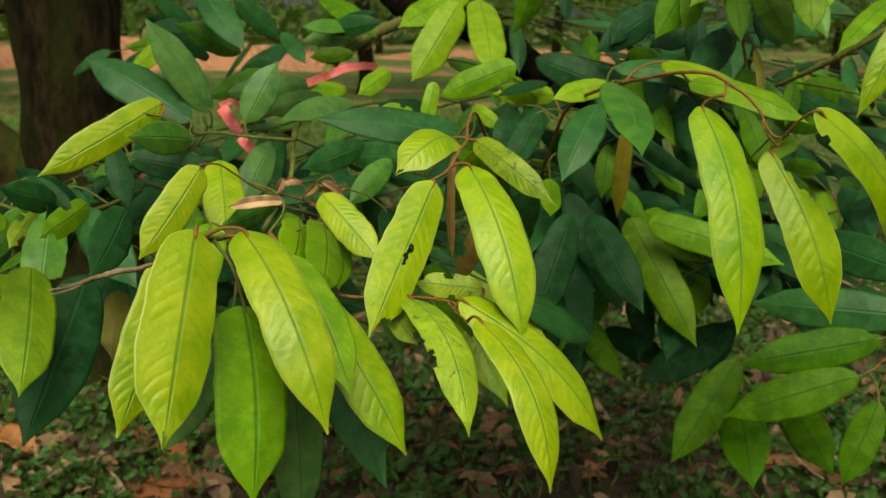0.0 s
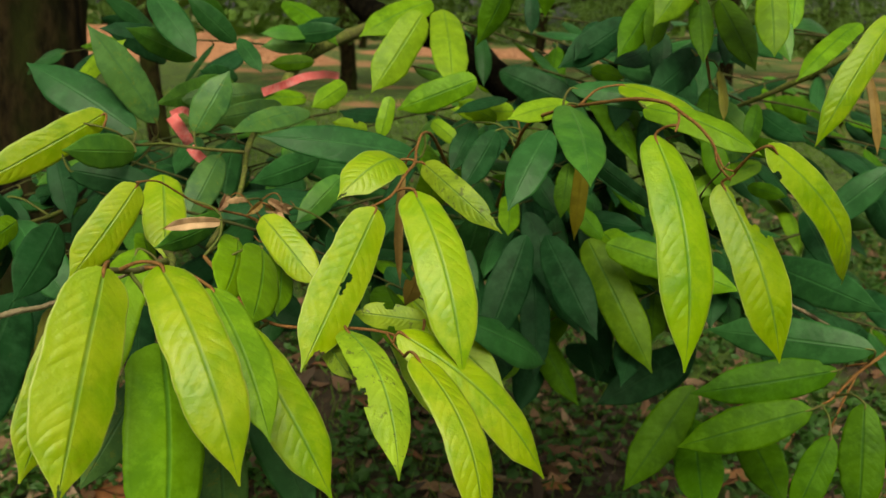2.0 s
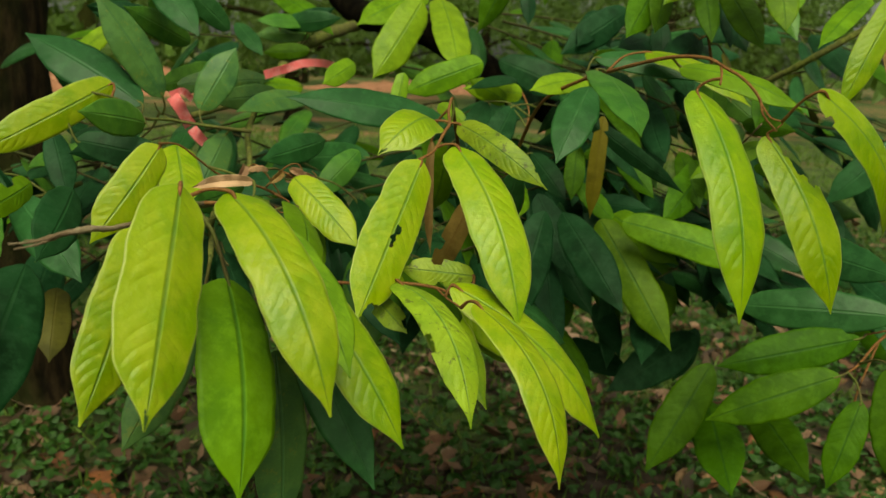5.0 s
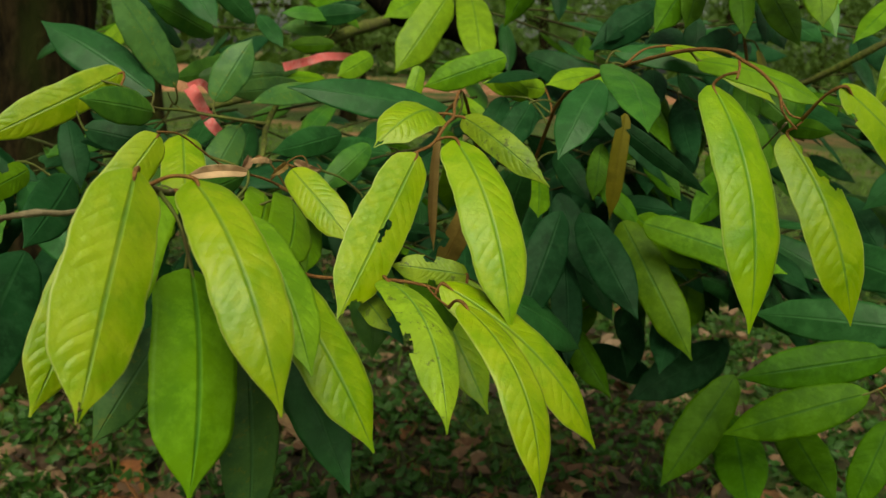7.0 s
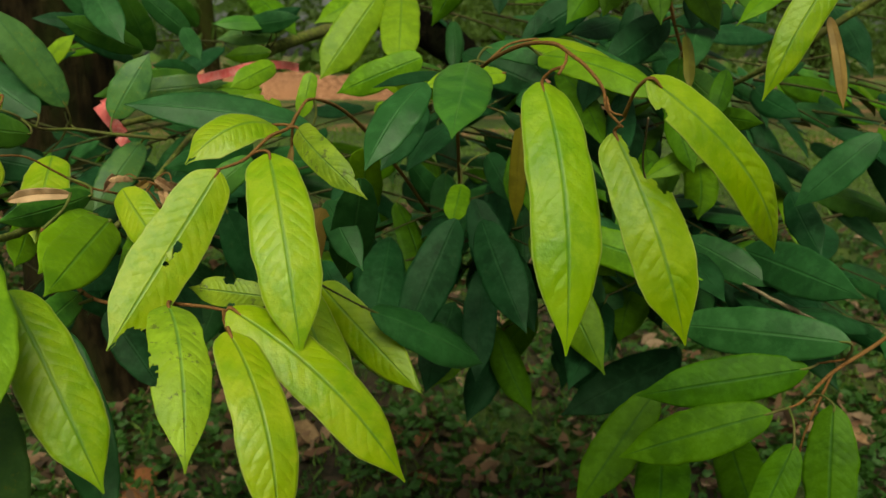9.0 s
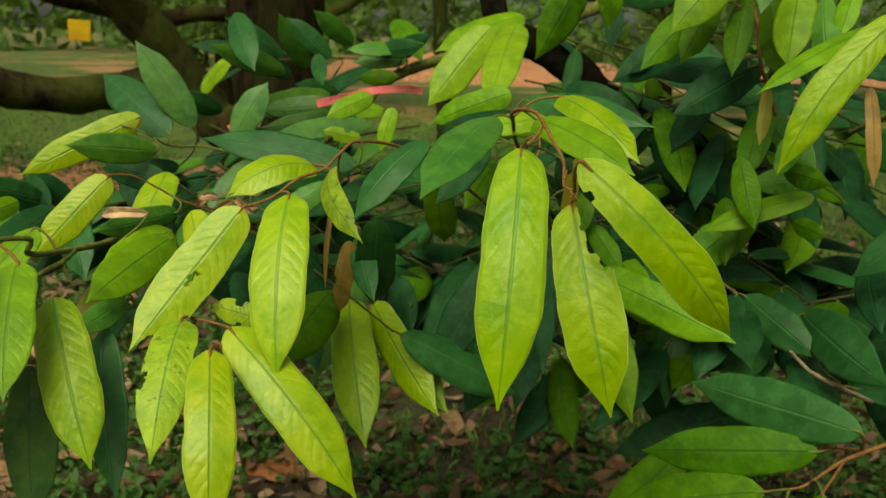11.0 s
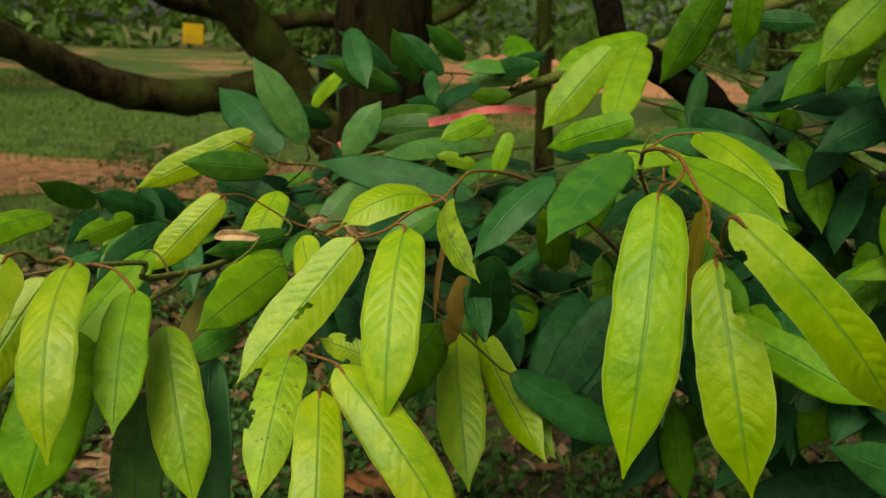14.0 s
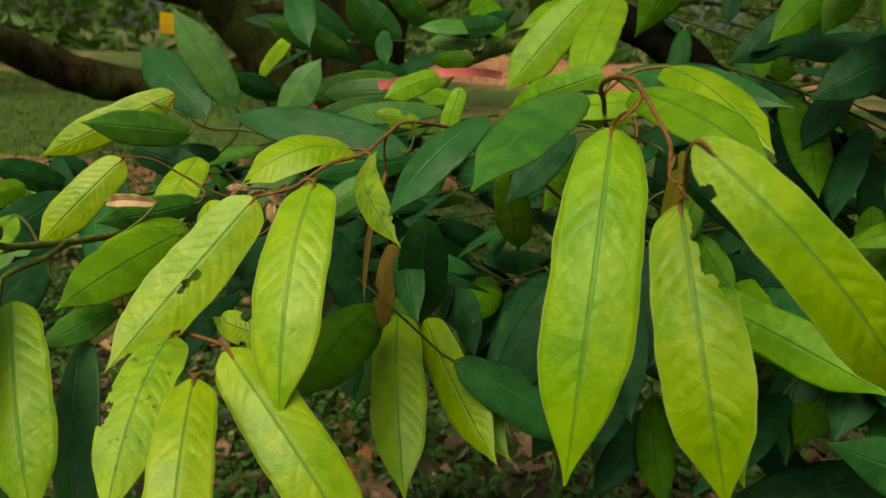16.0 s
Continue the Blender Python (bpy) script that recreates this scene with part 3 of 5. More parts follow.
leaf(tc, "young", (0.045, 0.732, 0.879), (-0.003, 0.641, 0.773), 0.0440, -3, bow=0.00, bites=((-0.16, 0.45, 0.07), (-0.10, 0.49, 0.065), (-0.12, 0.52, 0.04), (-0.8, 0.86, 0.24), (-0.5, 0.98, 0.2)))
leaf(tc, "young", (0.061, 0.825, 0.904), (0.010, 0.757, 0.880), 0.0390, 39, bites=((0.1, 1.0, 0.22), (-0.4, 0.93, 0.14)), bow=0.20)
leaf(tc, "eaten", (0.081, 0.819, 0.903), (0.150, 0.750, 0.857), 0.0247, 10, bites=((-0.9, 0.80, 0.07), (-1.0, 0.9, 0.1), (0.9, 0.95, 0.08)), bow=0.17)
leaf(te, "eaten", (0.027, 0.671, 0.796), (0.074, 0.573, 0.726), 0.0366, -12, bow=0.18, bites=((1.0, 0.56, 0.13), (0.85, 0.52, 0.06), (0.98, 0.46, 0.04)))
leaf(te, "young", (0.081, 0.636, 0.791), (0.132, 0.560, 0.690), 0.0361, -20, bow=0.18)
leaf(te, "young", (0.068, 0.677, 0.793), (0.188, 0.668, 0.675), 0.0432, -26, bow=0.13)
leaf(te, "eaten", (0.087, 0.703, 0.794), (0.028, 0.705, 0.799), 0.0217, 0, bites=((0.8, 0.5, 0.16), (-0.9, 0.45, 0.1), (0.9, 0.85, 0.2)), bow=0.05)
leaf(te, "eaten", (0.006, 0.691, 0.782), (0.034, 0.653, 0.763), 0.0190, 15, bites=((0.9, 0.3, 0.2), (-0.8, 0.8, 0.25)))
leaf(tr, "fresh", (0.276, 0.772, 0.942), (0.295, 0.680, 0.766), 0.0494, -17, side=-0.012, bow=0.12)
leaf(tr, "fresh", (0.326, 0.738, 0.909), (0.374, 0.689, 0.773), 0.0446, -18, bow=0.12, bites=((-0.78, 0.06, 0.26), (-0.72, 0.16, 0.28), (-0.78, 0.26, 0.27), (-0.95, 0.33, 0.2)))
leaf(tr, "fresh", (0.341, 0.692, 0.947), (0.443, 0.746, 0.824), 0.0370, -36, bites=((0.95, 0.16, 0.12),), bow=0.15)
leaf(tr, "mature", (0.217, 0.879, 0.955), (0.215, 0.718, 0.906), 0.0460, 0, bow=0.06)
leaf(tr, "teal", (0.189, 0.788, 0.941), (0.152, 0.732, 0.881), 0.0351, 27, bow=0.10)
leaf(tr, "fresh", (0.271, 0.900, 0.974), (0.356, 0.840, 0.928), 0.0340, -48, bow=0.10)
leaf(tr, "mature2", (0.275, 0.812, 0.961), (0.365, 0.761, 0.930), 0.0340, -47, bow=0.08)
leaf(tr, "teal", (0.228, 0.930, 0.967), (0.357, 0.900, 0.952), 0.0320, -35, bow=0.06)
leaf(ls, "mature2", (0.282, 1.052, 0.778), (0.352, 0.960, 0.644), 0.0470, 6, bow=0.06)
leaf(tc, "fresh", (0.043, 0.923, 0.743), (0.120, 0.814, 0.634), 0.0478, -5, bow=0.09)
leaf(tc, "fresh", (0.066, 0.934, 0.739), (0.175, 0.865, 0.657), 0.0400, 8, bow=0.05)
leaf(tc, "young2", (0.069, 0.937, 0.715), (0.173, 0.897, 0.646), 0.0389, -6)
leaf(tc, "brown", (0.061, 0.870, 0.883), (0.062, 0.840, 0.779), 0.0100, 45)
leaf(tc, "brown", (0.098, 0.827, 0.835), (0.066, 0.860, 0.750), 0.0224, 15, bites=((0.9, 0.55, 0.25),))
leaf(tc, "teal", (0.098, 0.839, 0.840), (0.136, 0.799, 0.790), 0.0275, 9)
leaf(tc, "teal", (0.135, 0.808, 0.864), (0.109, 0.850, 0.768), 0.0397, -15)
leaf(tc, "teal", (0.077, 0.878, 0.899), (-0.072, 0.834, 0.920), 0.0385, 25)
leaf(tl, "young", (-0.094, 0.521, 0.887), (-0.096, 0.444, 0.783), 0.0464, -2, side=0.02, bow=0.04, bites=((0.0, 1.0, 0.27), (0.2, 0.9, 0.06)))
leaf(tg, "young", (-0.130, 0.575, 0.852), (-0.147, 0.505, 0.757), 0.0360, 0)
leaf(tl, "young", (-0.075, 0.557, 0.878), (-0.012, 0.482, 0.774), 0.0390, 9, bow=0.17)
leaf(tg, "young2", (-0.054, 0.590, 0.854), (-0.003, 0.524, 0.779), 0.0352, -4, bow=0.10)
leaf(tg, "fresh", (-0.046, 0.611, 0.821), (0.030, 0.562, 0.717), 0.0411, -6, bow=0.08)
leaf(tl, "mature2", (-0.077, 0.557, 0.827), (-0.061, 0.492, 0.721), 0.0537, -8, bow=0.08)
leaf(tl, "mature2", (-0.130, 0.675, 0.854), (-0.143, 0.570, 0.759), 0.0396, 32)
leaf(ta, "young", (-0.177, 0.813, 0.875), (-0.220, 0.753, 0.801), 0.0360, 0)
leaf(tl, "young", (-0.186, 0.912, 0.866), (-0.159, 0.825, 0.800), 0.0420, 12)
leaf(te, "young", (-0.061, 0.796, 0.854), (-0.004, 0.753, 0.803), 0.0324, 9)
leaf(te, "mature2", (-0.056, 0.762, 0.835), (-0.038, 0.635, 0.811), 0.0392, -3)
leaf(te, "mature2", (-0.083, 0.793, 0.833), (-0.071, 0.684, 0.812), 0.0371, -3)
leaf(td, "teal", (-0.235, 0.977, 0.900), (-0.358, 1.003, 0.967), 0.0528, 15)
leaf(td, "olive", (-0.221, 1.007, 0.907), (-0.277, 0.975, 1.010), 0.0433, 12)
leaf(td, "mature", (-0.222, 0.939, 0.884), (-0.250, 0.830, 0.901), 0.0359, 3)
leaf(td, "young", (-0.257, 0.953, 0.921), (-0.357, 0.861, 0.855), 0.0367, 0)
leaf(td, "olive", (-0.190, 1.045, 0.892), (-0.153, 1.070, 0.962), 0.0410, -9)
leaf(mb, "young2", (0.068, 1.290, 1.038), (0.002, 1.225, 0.930), 0.0530, 0)
leaf(mb, "young2", (0.097, 1.316, 1.044), (0.113, 1.165, 0.942), 0.0509, 0)
leaf(mb, "mid", (-0.155, 1.445, 1.049), (-0.056, 1.336, 0.987), 0.0430, -29)
leaf(mb, "mature2", (0.079, 1.404, 1.057), (-0.022, 1.305, 1.002), 0.0472, 37)
leaf(lh, "mid", (0.519, 0.871, 0.692), (0.373, 0.883, 0.655), 0.0449, -3, bow=0.06)
leaf(lh, "mid", (0.480, 0.833, 0.665), (0.357, 0.858, 0.605), 0.0462, 3, bow=0.06)
leaf(lh, "mid", (0.406, 0.970, 0.625), (0.325, 0.930, 0.508), 0.0500, 3, bow=0.06)
leaf(lh, "teal", (0.548, 0.861, 0.720), (0.406, 0.950, 0.704), 0.0480, 3)
leaf(ls, "dark", (0.464, 1.153, 0.598), (0.316, 1.075, 0.546), 0.0567, 3)
leaf(tr, "dark", (0.223, 1.000, 0.794), (0.271, 0.897, 0.707), 0.0459, 9, bow=0.06)
leaf(tr, "dark", (0.198, 0.979, 0.799), (0.149, 0.907, 0.681), 0.0481, 0)
leaf(tr, "dark", (0.222, 1.072, 0.725), (0.220, 0.979, 0.622), 0.0389, -3)
leaf(ts, "fresh", (0.537, 0.913, 1.050), (0.460, 0.873, 0.924), 0.0310, -10, bow=0.10, side=0.05)
leaf(mb, "teal", (-0.273, 1.171, 1.049), (-0.203, 1.114, 0.973), 0.0417, 0)
leaf(mb, "dark", (-0.268, 1.196, 0.997), (-0.333, 1.147, 1.003), 0.0253, 34)
leaf(mb, "mature", (-0.241, 1.246, 0.966), (-0.297, 1.141, 1.005), 0.0355, 0)
leaf(mb, "teal", (-0.202, 1.316, 0.987), (-0.261, 1.284, 1.047), 0.0337, -3)
leaf(mb, "teal", (-0.179, 1.233, 0.995), (-0.138, 1.182, 0.954), 0.0240, 0)
leaf(mb, "mature", (-0.094, 1.341, 1.003), (-0.161, 1.291, 1.001), 0.0261, 35)
leaf(mb, "mature", (-0.093, 1.361, 0.988), (-0.167, 1.321, 0.982), 0.0307, 30)
leaf(mb, "mid", (-0.089, 1.319, 0.964), (-0.155, 1.313, 0.958), 0.0242, 0)
leaf(mb, "mature", (-0.210, 1.328, 0.930), (-0.277, 1.174, 0.909), 0.0400, 0)
leaf(mb, "mature2", (-0.097, 1.292, 0.914), (-0.198, 1.231, 0.907), 0.0304, 35)
leaf(mb, "olive", (-0.082, 1.221, 0.902), (-0.153, 1.061, 0.890), 0.0340, 35)
leaf(td, "young2", (-0.019, 1.098, 0.950), (-0.053, 1.043, 0.926), 0.0255, 3)
leaf(tr, "mature2", (0.142, 1.159, 0.958), (0.041, 1.147, 0.916), 0.0373, 6)
leaf(tc, "young2", (0.038, 1.040, 0.942), (0.027, 1.029, 0.892), 0.0194, 0)
leaf(tc, "young2", (0.015, 1.002, 0.908), (-0.021, 0.977, 0.918), 0.0166, 6, bites=((0.9, 0.4, 0.2), (-0.9, 0.7, 0.2)))
leaf(td, "teal", (-0.054, 1.115, 0.856), (-0.118, 1.004, 0.842), 0.0349, 0)
leaf(ta, "mature", (-0.009, 0.970, 0.860), (-0.052, 0.918, 0.817), 0.0297, 9)
leaf(tw, "dark", (-0.380, 0.979, 0.822), (-0.348, 0.954, 0.778), 0.0218, 12)
leaf(tw, "dark", (-0.348, 1.032, 0.864), (-0.321, 0.995, 0.793), 0.0312, 9)
leaf(td, "dark", (-0.258, 1.019, 0.853), (-0.310, 0.971, 0.847), 0.0263, 3)
leaf(td, "olive", (-0.163, 1.054, 0.865), (-0.184, 0.975, 0.801), 0.0383, 9)
leaf(ta, "mature", (-0.108, 0.834, 0.842), (-0.144, 0.753, 0.833), 0.0279, -21)
leaf(tw, "mature", (-0.380, 0.823, 0.839), (-0.354, 0.731, 0.879), 0.0286, 0)
leaf(tw, "teal", (-0.351, 0.886, 0.822), (-0.369, 0.809, 0.854), 0.0317, 0)
leaf(ta, "mature2", (-0.326, 0.724, 0.851), (-0.304, 0.597, 0.840), 0.0370, 35)
leaf(ta, "mature2", (-0.275, 0.785, 0.844), (-0.291, 0.722, 0.828), 0.0246, -3, bites=((0.9, 0.4, 0.2), (-0.7, 0.8, 0.2)))
leaf(ta, "dark", (-0.250, 0.809, 0.836), (-0.246, 0.710, 0.796), 0.0396, 0)
leaf(td, "dark", (-0.282, 0.914, 0.867), (-0.191, 0.935, 0.846), 0.0358, -3)
leaf(tl, "young2", (-0.335, 0.661, 0.757), (-0.295, 0.603, 0.731), 0.0282, 0)
leaf(mb, "dark", (-0.333, 1.411, 0.954), (-0.371, 1.259, 1.001), 0.0434, 35)
leaf(mb, "teal", (-0.337, 1.391, 0.985), (-0.385, 1.298, 1.045), 0.0367, 35)
leaf(mb, "mature", (-0.303, 1.412, 0.966), (-0.314, 1.346, 1.053), 0.0408, 3)
leaf(mb, "dark", (-0.374, 1.405, 1.002), (-0.407, 1.344, 1.013), 0.0229, 0)
leaf(mb, "mature", (-0.262, 1.501, 1.006), (-0.296, 1.423, 1.061), 0.0373, 0)
leaf(mb, "teal", (-0.383, 1.281, 0.898), (-0.407, 1.197, 0.929), 0.0341, 0)
leaf(mb, "teal", (-0.209, 1.351, 0.932), (-0.246, 1.281, 0.947), 0.0298, 3)
leaf(tw, "young2", (-0.410, 1.264, 0.928), (-0.341, 1.260, 0.987), 0.0281, -34)
leaf(mb, "dark", (-0.137, 1.387, 0.988), (-0.057, 1.370, 1.027), 0.0315, 0)
leaf(mb, "teal", (-0.133, 1.336, 0.999), (-0.044, 1.317, 1.011), 0.0300, 0)
leaf(mb, "olive", (-0.252, 1.210, 0.912), (-0.133, 1.264, 0.924), 0.0340, 0)
leaf(mb, "olive", (-0.126, 1.262, 0.903), (-0.193, 1.104, 0.898), 0.0330, 0)
leaf(ts, "mid", (0.199, 1.295, 1.124), (0.144, 1.254, 0.997), 0.0533, -27)
leaf(ts, "mid", (0.239, 1.253, 1.135), (0.237, 1.262, 1.038), 0.0360, -18)
leaf(ts, "mid", (0.315, 1.162, 1.142), (0.328, 1.138, 1.090), 0.0220, -15)
leaf(ts, "mature2", (0.406, 1.127, 1.122), (0.340, 1.068, 1.032), 0.0467, 0)
leaf(ts, "mid", (0.373, 1.169, 1.071), (0.348, 1.115, 1.002), 0.0339, -12)
leaf(ts, "mature", (0.439, 1.072, 1.133), (0.428, 1.020, 1.052), 0.0355, -15)
leaf(ts, "mature2", (0.460, 1.047, 1.088), (0.457, 0.995, 1.004), 0.0360, 0)
leaf(ts, "dark", (0.429, 1.170, 1.003), (0.347, 1.096, 0.947), 0.0459, -3)
leaf(ts, "dark", (0.316, 1.265, 1.034), (0.274, 1.207, 0.984), 0.0325, 0)
leaf(ts, "mid", (0.439, 1.143, 0.959), (0.427, 1.093, 0.882), 0.0342, 0)
leaf(ts, "mid", (0.478, 1.079, 0.946), (0.458, 1.043, 0.895), 0.0243, -15)
leaf(tr, "dark", (0.181, 1.283, 0.962), (0.303, 1.245, 0.914), 0.0504, -6)
leaf(tr, "dark", (0.301, 1.298, 0.901), (0.373, 1.257, 0.826), 0.0413, -6)
leaf(ts, "mature", (0.494, 1.149, 0.881), (0.431, 1.094, 0.880), 0.0291, 0)
leaf(ts, "mid", (0.335, 1.237, 0.841), (0.291, 1.203, 0.838), 0.0207, 0)
leaf(ts, "teal", (0.228, 1.358, 1.082), (0.307, 1.371, 1.080), 0.0295, -3)
leaf(ts, "dark", (0.227, 1.357, 1.074), (0.228, 1.330, 1.013), 0.0247, -9)
leaf(ts, "dark", (0.454, 1.155, 1.046), (0.444, 1.111, 0.988), 0.0268, -15)
leaf(ts, "mid", (0.443, 1.140, 0.843), (0.366, 1.072, 0.772), 0.0464, -9)
leaf(ts, "mature2", (0.497, 1.094, 0.873), (0.393, 1.068, 0.828), 0.0315, 35)
leaf(ls, "teal", (0.443, 1.049, 0.769), (0.518, 0.989, 0.733), 0.0380, -9)
leaf(tr, "dark", (0.210, 1.085, 0.802), (0.250, 1.030, 0.705), 0.0437, 0)
leaf(tr, "mid", (0.263, 1.109, 0.814), (0.310, 1.079, 0.767), 0.0274, -12)
leaf(ls, "dark", (0.451, 1.066, 0.728), (0.410, 1.026, 0.683), 0.0270, -9)
leaf(ls, "mature2", (0.294, 1.000, 0.786), (0.442, 0.958, 0.747), 0.0420, -10, bow=0.06)
leaf(ts, "dark", (0.352, 1.255, 1.038), (0.254, 1.215, 0.973), 0.0458, 0)
leaf(ts, "mid", (0.364, 1.177, 1.069), (0.308, 1.100, 0.994), 0.0419, 0)
leaf(ts, "mid", (0.407, 1.132, 1.073), (0.405, 1.073, 0.992), 0.0299, 0)
leaf(ts, "mid", (0.431, 1.124, 1.067), (0.461, 1.053, 0.986), 0.0372, 0)
leaf(ts, "dark", (0.461, 1.194, 1.051), (0.478, 1.137, 0.984), 0.0331, 0)
leaf(ts, "mature2", (0.531, 0.968, 1.043), (0.437, 0.884, 0.985), 0.0240, 35)
leaf(ts, "mature", (0.482, 1.106, 1.071), (0.495, 1.042, 0.997), 0.0299, 0)
leaf(ts, "dark", (0.398, 1.245, 1.025), (0.390, 1.205, 0.951), 0.0310, 6)
leaf(ts, "mature2", (0.510, 1.094, 1.082), (0.500, 1.064, 1.031), 0.0220, 0)
leaf(tr, "young2", (0.244, 1.018, 0.943), (0.167, 0.952, 0.931), 0.0283, 35)
leaf(tr, "dark", (0.178, 1.101, 0.939), (0.109, 1.010, 0.928), 0.0158, 35)
leaf(tr, "young2", (0.189, 1.119, 0.922), (0.109, 1.071, 0.927), 0.0273, 0)
leaf(tr, "dark", (0.137, 1.067, 0.913), (0.110, 1.017, 0.861), 0.0286, 9)
leaf(tr, "dark", (0.162, 1.026, 0.910), (0.122, 0.973, 0.848), 0.0335, 3)
# olive underside leaf; the dark skin stands in for the shade on it
leaf(tr, "dark", (0.241, 1.020, 0.904), (0.362, 1.000, 0.821), 0.0220, 10, bow=0.08)
leaf(tr, "ochre", (0.264, 1.012, 0.904), (0.258, 1.012, 0.786), 0.0190, 20)
leaf(ls, "brown", (0.521, 0.913, 0.993), (0.532, 0.891, 0.916), 0.0125, -35)
leaf(tr, "dark", (0.248, 1.099, 0.897), (0.341, 1.082, 0.817), 0.0246, -35)
leaf(tr, "mid", (0.262, 1.113, 0.861), (0.251, 1.081, 0.796), 0.0268, 9)
leaf(tr, "mid", (0.318, 1.133, 0.854), (0.359, 1.089, 0.800), 0.0296, 6)
leaf(tr, "mature2", (0.307, 1.087, 0.778), (0.363, 0.995, 0.738), 0.0426, 3)
leaf(ls, "teal", (0.607, 0.995, 0.887), (0.537, 1.007, 0.813), 0.0379, 6)
leaf(ls, "teal", (0.501, 1.048, 0.758), (0.567, 0.889, 0.752), 0.0496, 0)
leaf(ts, "mid", (0.421, 1.082, 0.909), (0.445, 1.051, 0.839), 0.0299, 0)
leaf(ts, "mid", (0.480, 1.082, 0.845), (0.512, 1.038, 0.842), 0.0204, 0)
leaf(ts, "mid", (0.465, 1.097, 0.897), (0.510, 1.044, 0.893), 0.0250, 0)
leaf(ts, "mature", (0.444, 1.170, 0.946), (0.499, 1.117, 0.893), 0.0341, 3)
leaf(ts, "dark", (0.409, 1.185, 1.002), (0.377, 1.164, 0.947), 0.0249, 6)
leaf(tr, "dark", (0.285, 1.127, 0.787), (0.356, 1.087, 0.786), 0.0297, 3)
leaf(ts, "mid", (0.407, 1.144, 0.854), (0.419, 1.086, 0.789), 0.0329, 6)
leaf(ls, "dark", (0.435, 1.048, 0.770), (0.410, 0.952, 0.704), 0.0440, 6)
leaf(ls, "dark", (0.554, 1.081, 0.816), (0.569, 1.007, 0.761), 0.0346, 6)
leaf(ts, "mid", (0.297, 1.208, 0.973), (0.329, 1.147, 0.967), 0.0231, 0)
leaf(ts, "copper", (0.440, 1.117, 0.982), (0.439, 1.077, 0.923), 0.0148, -35)
leaf(lh, "mid", (0.426, 1.018, 0.559), (0.402, 0.871, 0.511), 0.0577, 9)
leaf(lh, "mid", (0.501, 1.049, 0.545), (0.498, 0.888, 0.518), 0.0519, 6)
leaf(lh, "mid", (0.494, 0.814, 0.646), (0.461, 0.797, 0.560), 0.0342, 6)
leaf(lh, "mid", (0.523, 0.817, 0.681), (0.516, 0.777, 0.573), 0.0426, 6)
leaf(ls, "dark", (0.462, 1.157, 0.608), (0.432, 1.147, 0.533), 0.0301, 6)
leaf(tw, "young2", (-0.311, 0.741, 0.796), (-0.282, 0.643, 0.718), 0.0475, 0)
leaf(tw, "dark", (-0.296, 0.814, 0.767), (-0.302, 0.674, 0.657), 0.0659, 12)
leaf(tw, "mature", (-0.346, 0.857, 0.821), (-0.331, 0.780, 0.743), 0.0412, 15, bites=((-0.9, 0.72, 0.22), (-0.6, 0.85, 0.18), (0.3, 0.62, 0.05)), bow=0.05)
leaf(tw, "young2", (-0.348, 0.775, 0.776), (-0.345, 0.699, 0.743), 0.0310, 0)
leaf(tl, "olive", (-0.118, 0.640, 0.765), (-0.155, 0.600, 0.695), 0.0330, 15)
leaf(tl, "olive", (-0.053, 0.590, 0.771), (-0.049, 0.577, 0.646), 0.0400, 0)
leaf(te, "teal", (-0.049, 0.662, 0.780), (0.013, 0.601, 0.667), 0.0401, 20)
leaf(tw, "teal", (-0.343, 0.916, 0.811), (-0.264, 0.856, 0.740), 0.0451, 15)
leaf(tw, "dark", (-0.415, 0.919, 0.831), (-0.430, 0.854, 0.788), 0.0294, 9)
leaf(tw, "mature", (-0.418, 0.859, 0.767), (-0.372, 0.864, 0.828), 0.0283, -9)
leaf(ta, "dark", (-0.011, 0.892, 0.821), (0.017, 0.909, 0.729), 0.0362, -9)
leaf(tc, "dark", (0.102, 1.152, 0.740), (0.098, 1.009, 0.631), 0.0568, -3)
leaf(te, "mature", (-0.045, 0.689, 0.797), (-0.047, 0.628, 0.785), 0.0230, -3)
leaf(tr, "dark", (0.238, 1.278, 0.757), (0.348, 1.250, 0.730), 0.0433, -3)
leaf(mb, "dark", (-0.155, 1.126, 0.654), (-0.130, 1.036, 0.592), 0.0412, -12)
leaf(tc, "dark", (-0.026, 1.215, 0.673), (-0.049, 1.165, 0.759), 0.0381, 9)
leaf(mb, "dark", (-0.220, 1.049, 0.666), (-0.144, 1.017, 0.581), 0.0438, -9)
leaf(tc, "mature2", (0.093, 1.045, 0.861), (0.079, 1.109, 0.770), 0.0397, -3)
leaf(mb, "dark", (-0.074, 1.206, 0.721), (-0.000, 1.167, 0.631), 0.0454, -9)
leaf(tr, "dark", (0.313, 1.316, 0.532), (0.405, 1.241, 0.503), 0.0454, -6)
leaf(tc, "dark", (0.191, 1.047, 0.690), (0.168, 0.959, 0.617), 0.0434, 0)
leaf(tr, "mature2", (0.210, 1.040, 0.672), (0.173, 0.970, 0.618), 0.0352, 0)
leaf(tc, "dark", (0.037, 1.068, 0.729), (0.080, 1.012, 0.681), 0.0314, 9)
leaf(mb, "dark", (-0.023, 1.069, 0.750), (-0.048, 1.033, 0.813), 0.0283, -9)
leaf(tr, "mature2", (0.166, 1.100, 0.912), (0.116, 1.072, 0.937), 0.0231, -3)
leaf(tc, "young2", (0.087, 1.153, 0.903), (0.122, 1.116, 0.880), 0.0206, 6)
leaf(tr, "dark", (0.220, 1.202, 0.840), (0.258, 1.134, 0.787), 0.0351, 9)
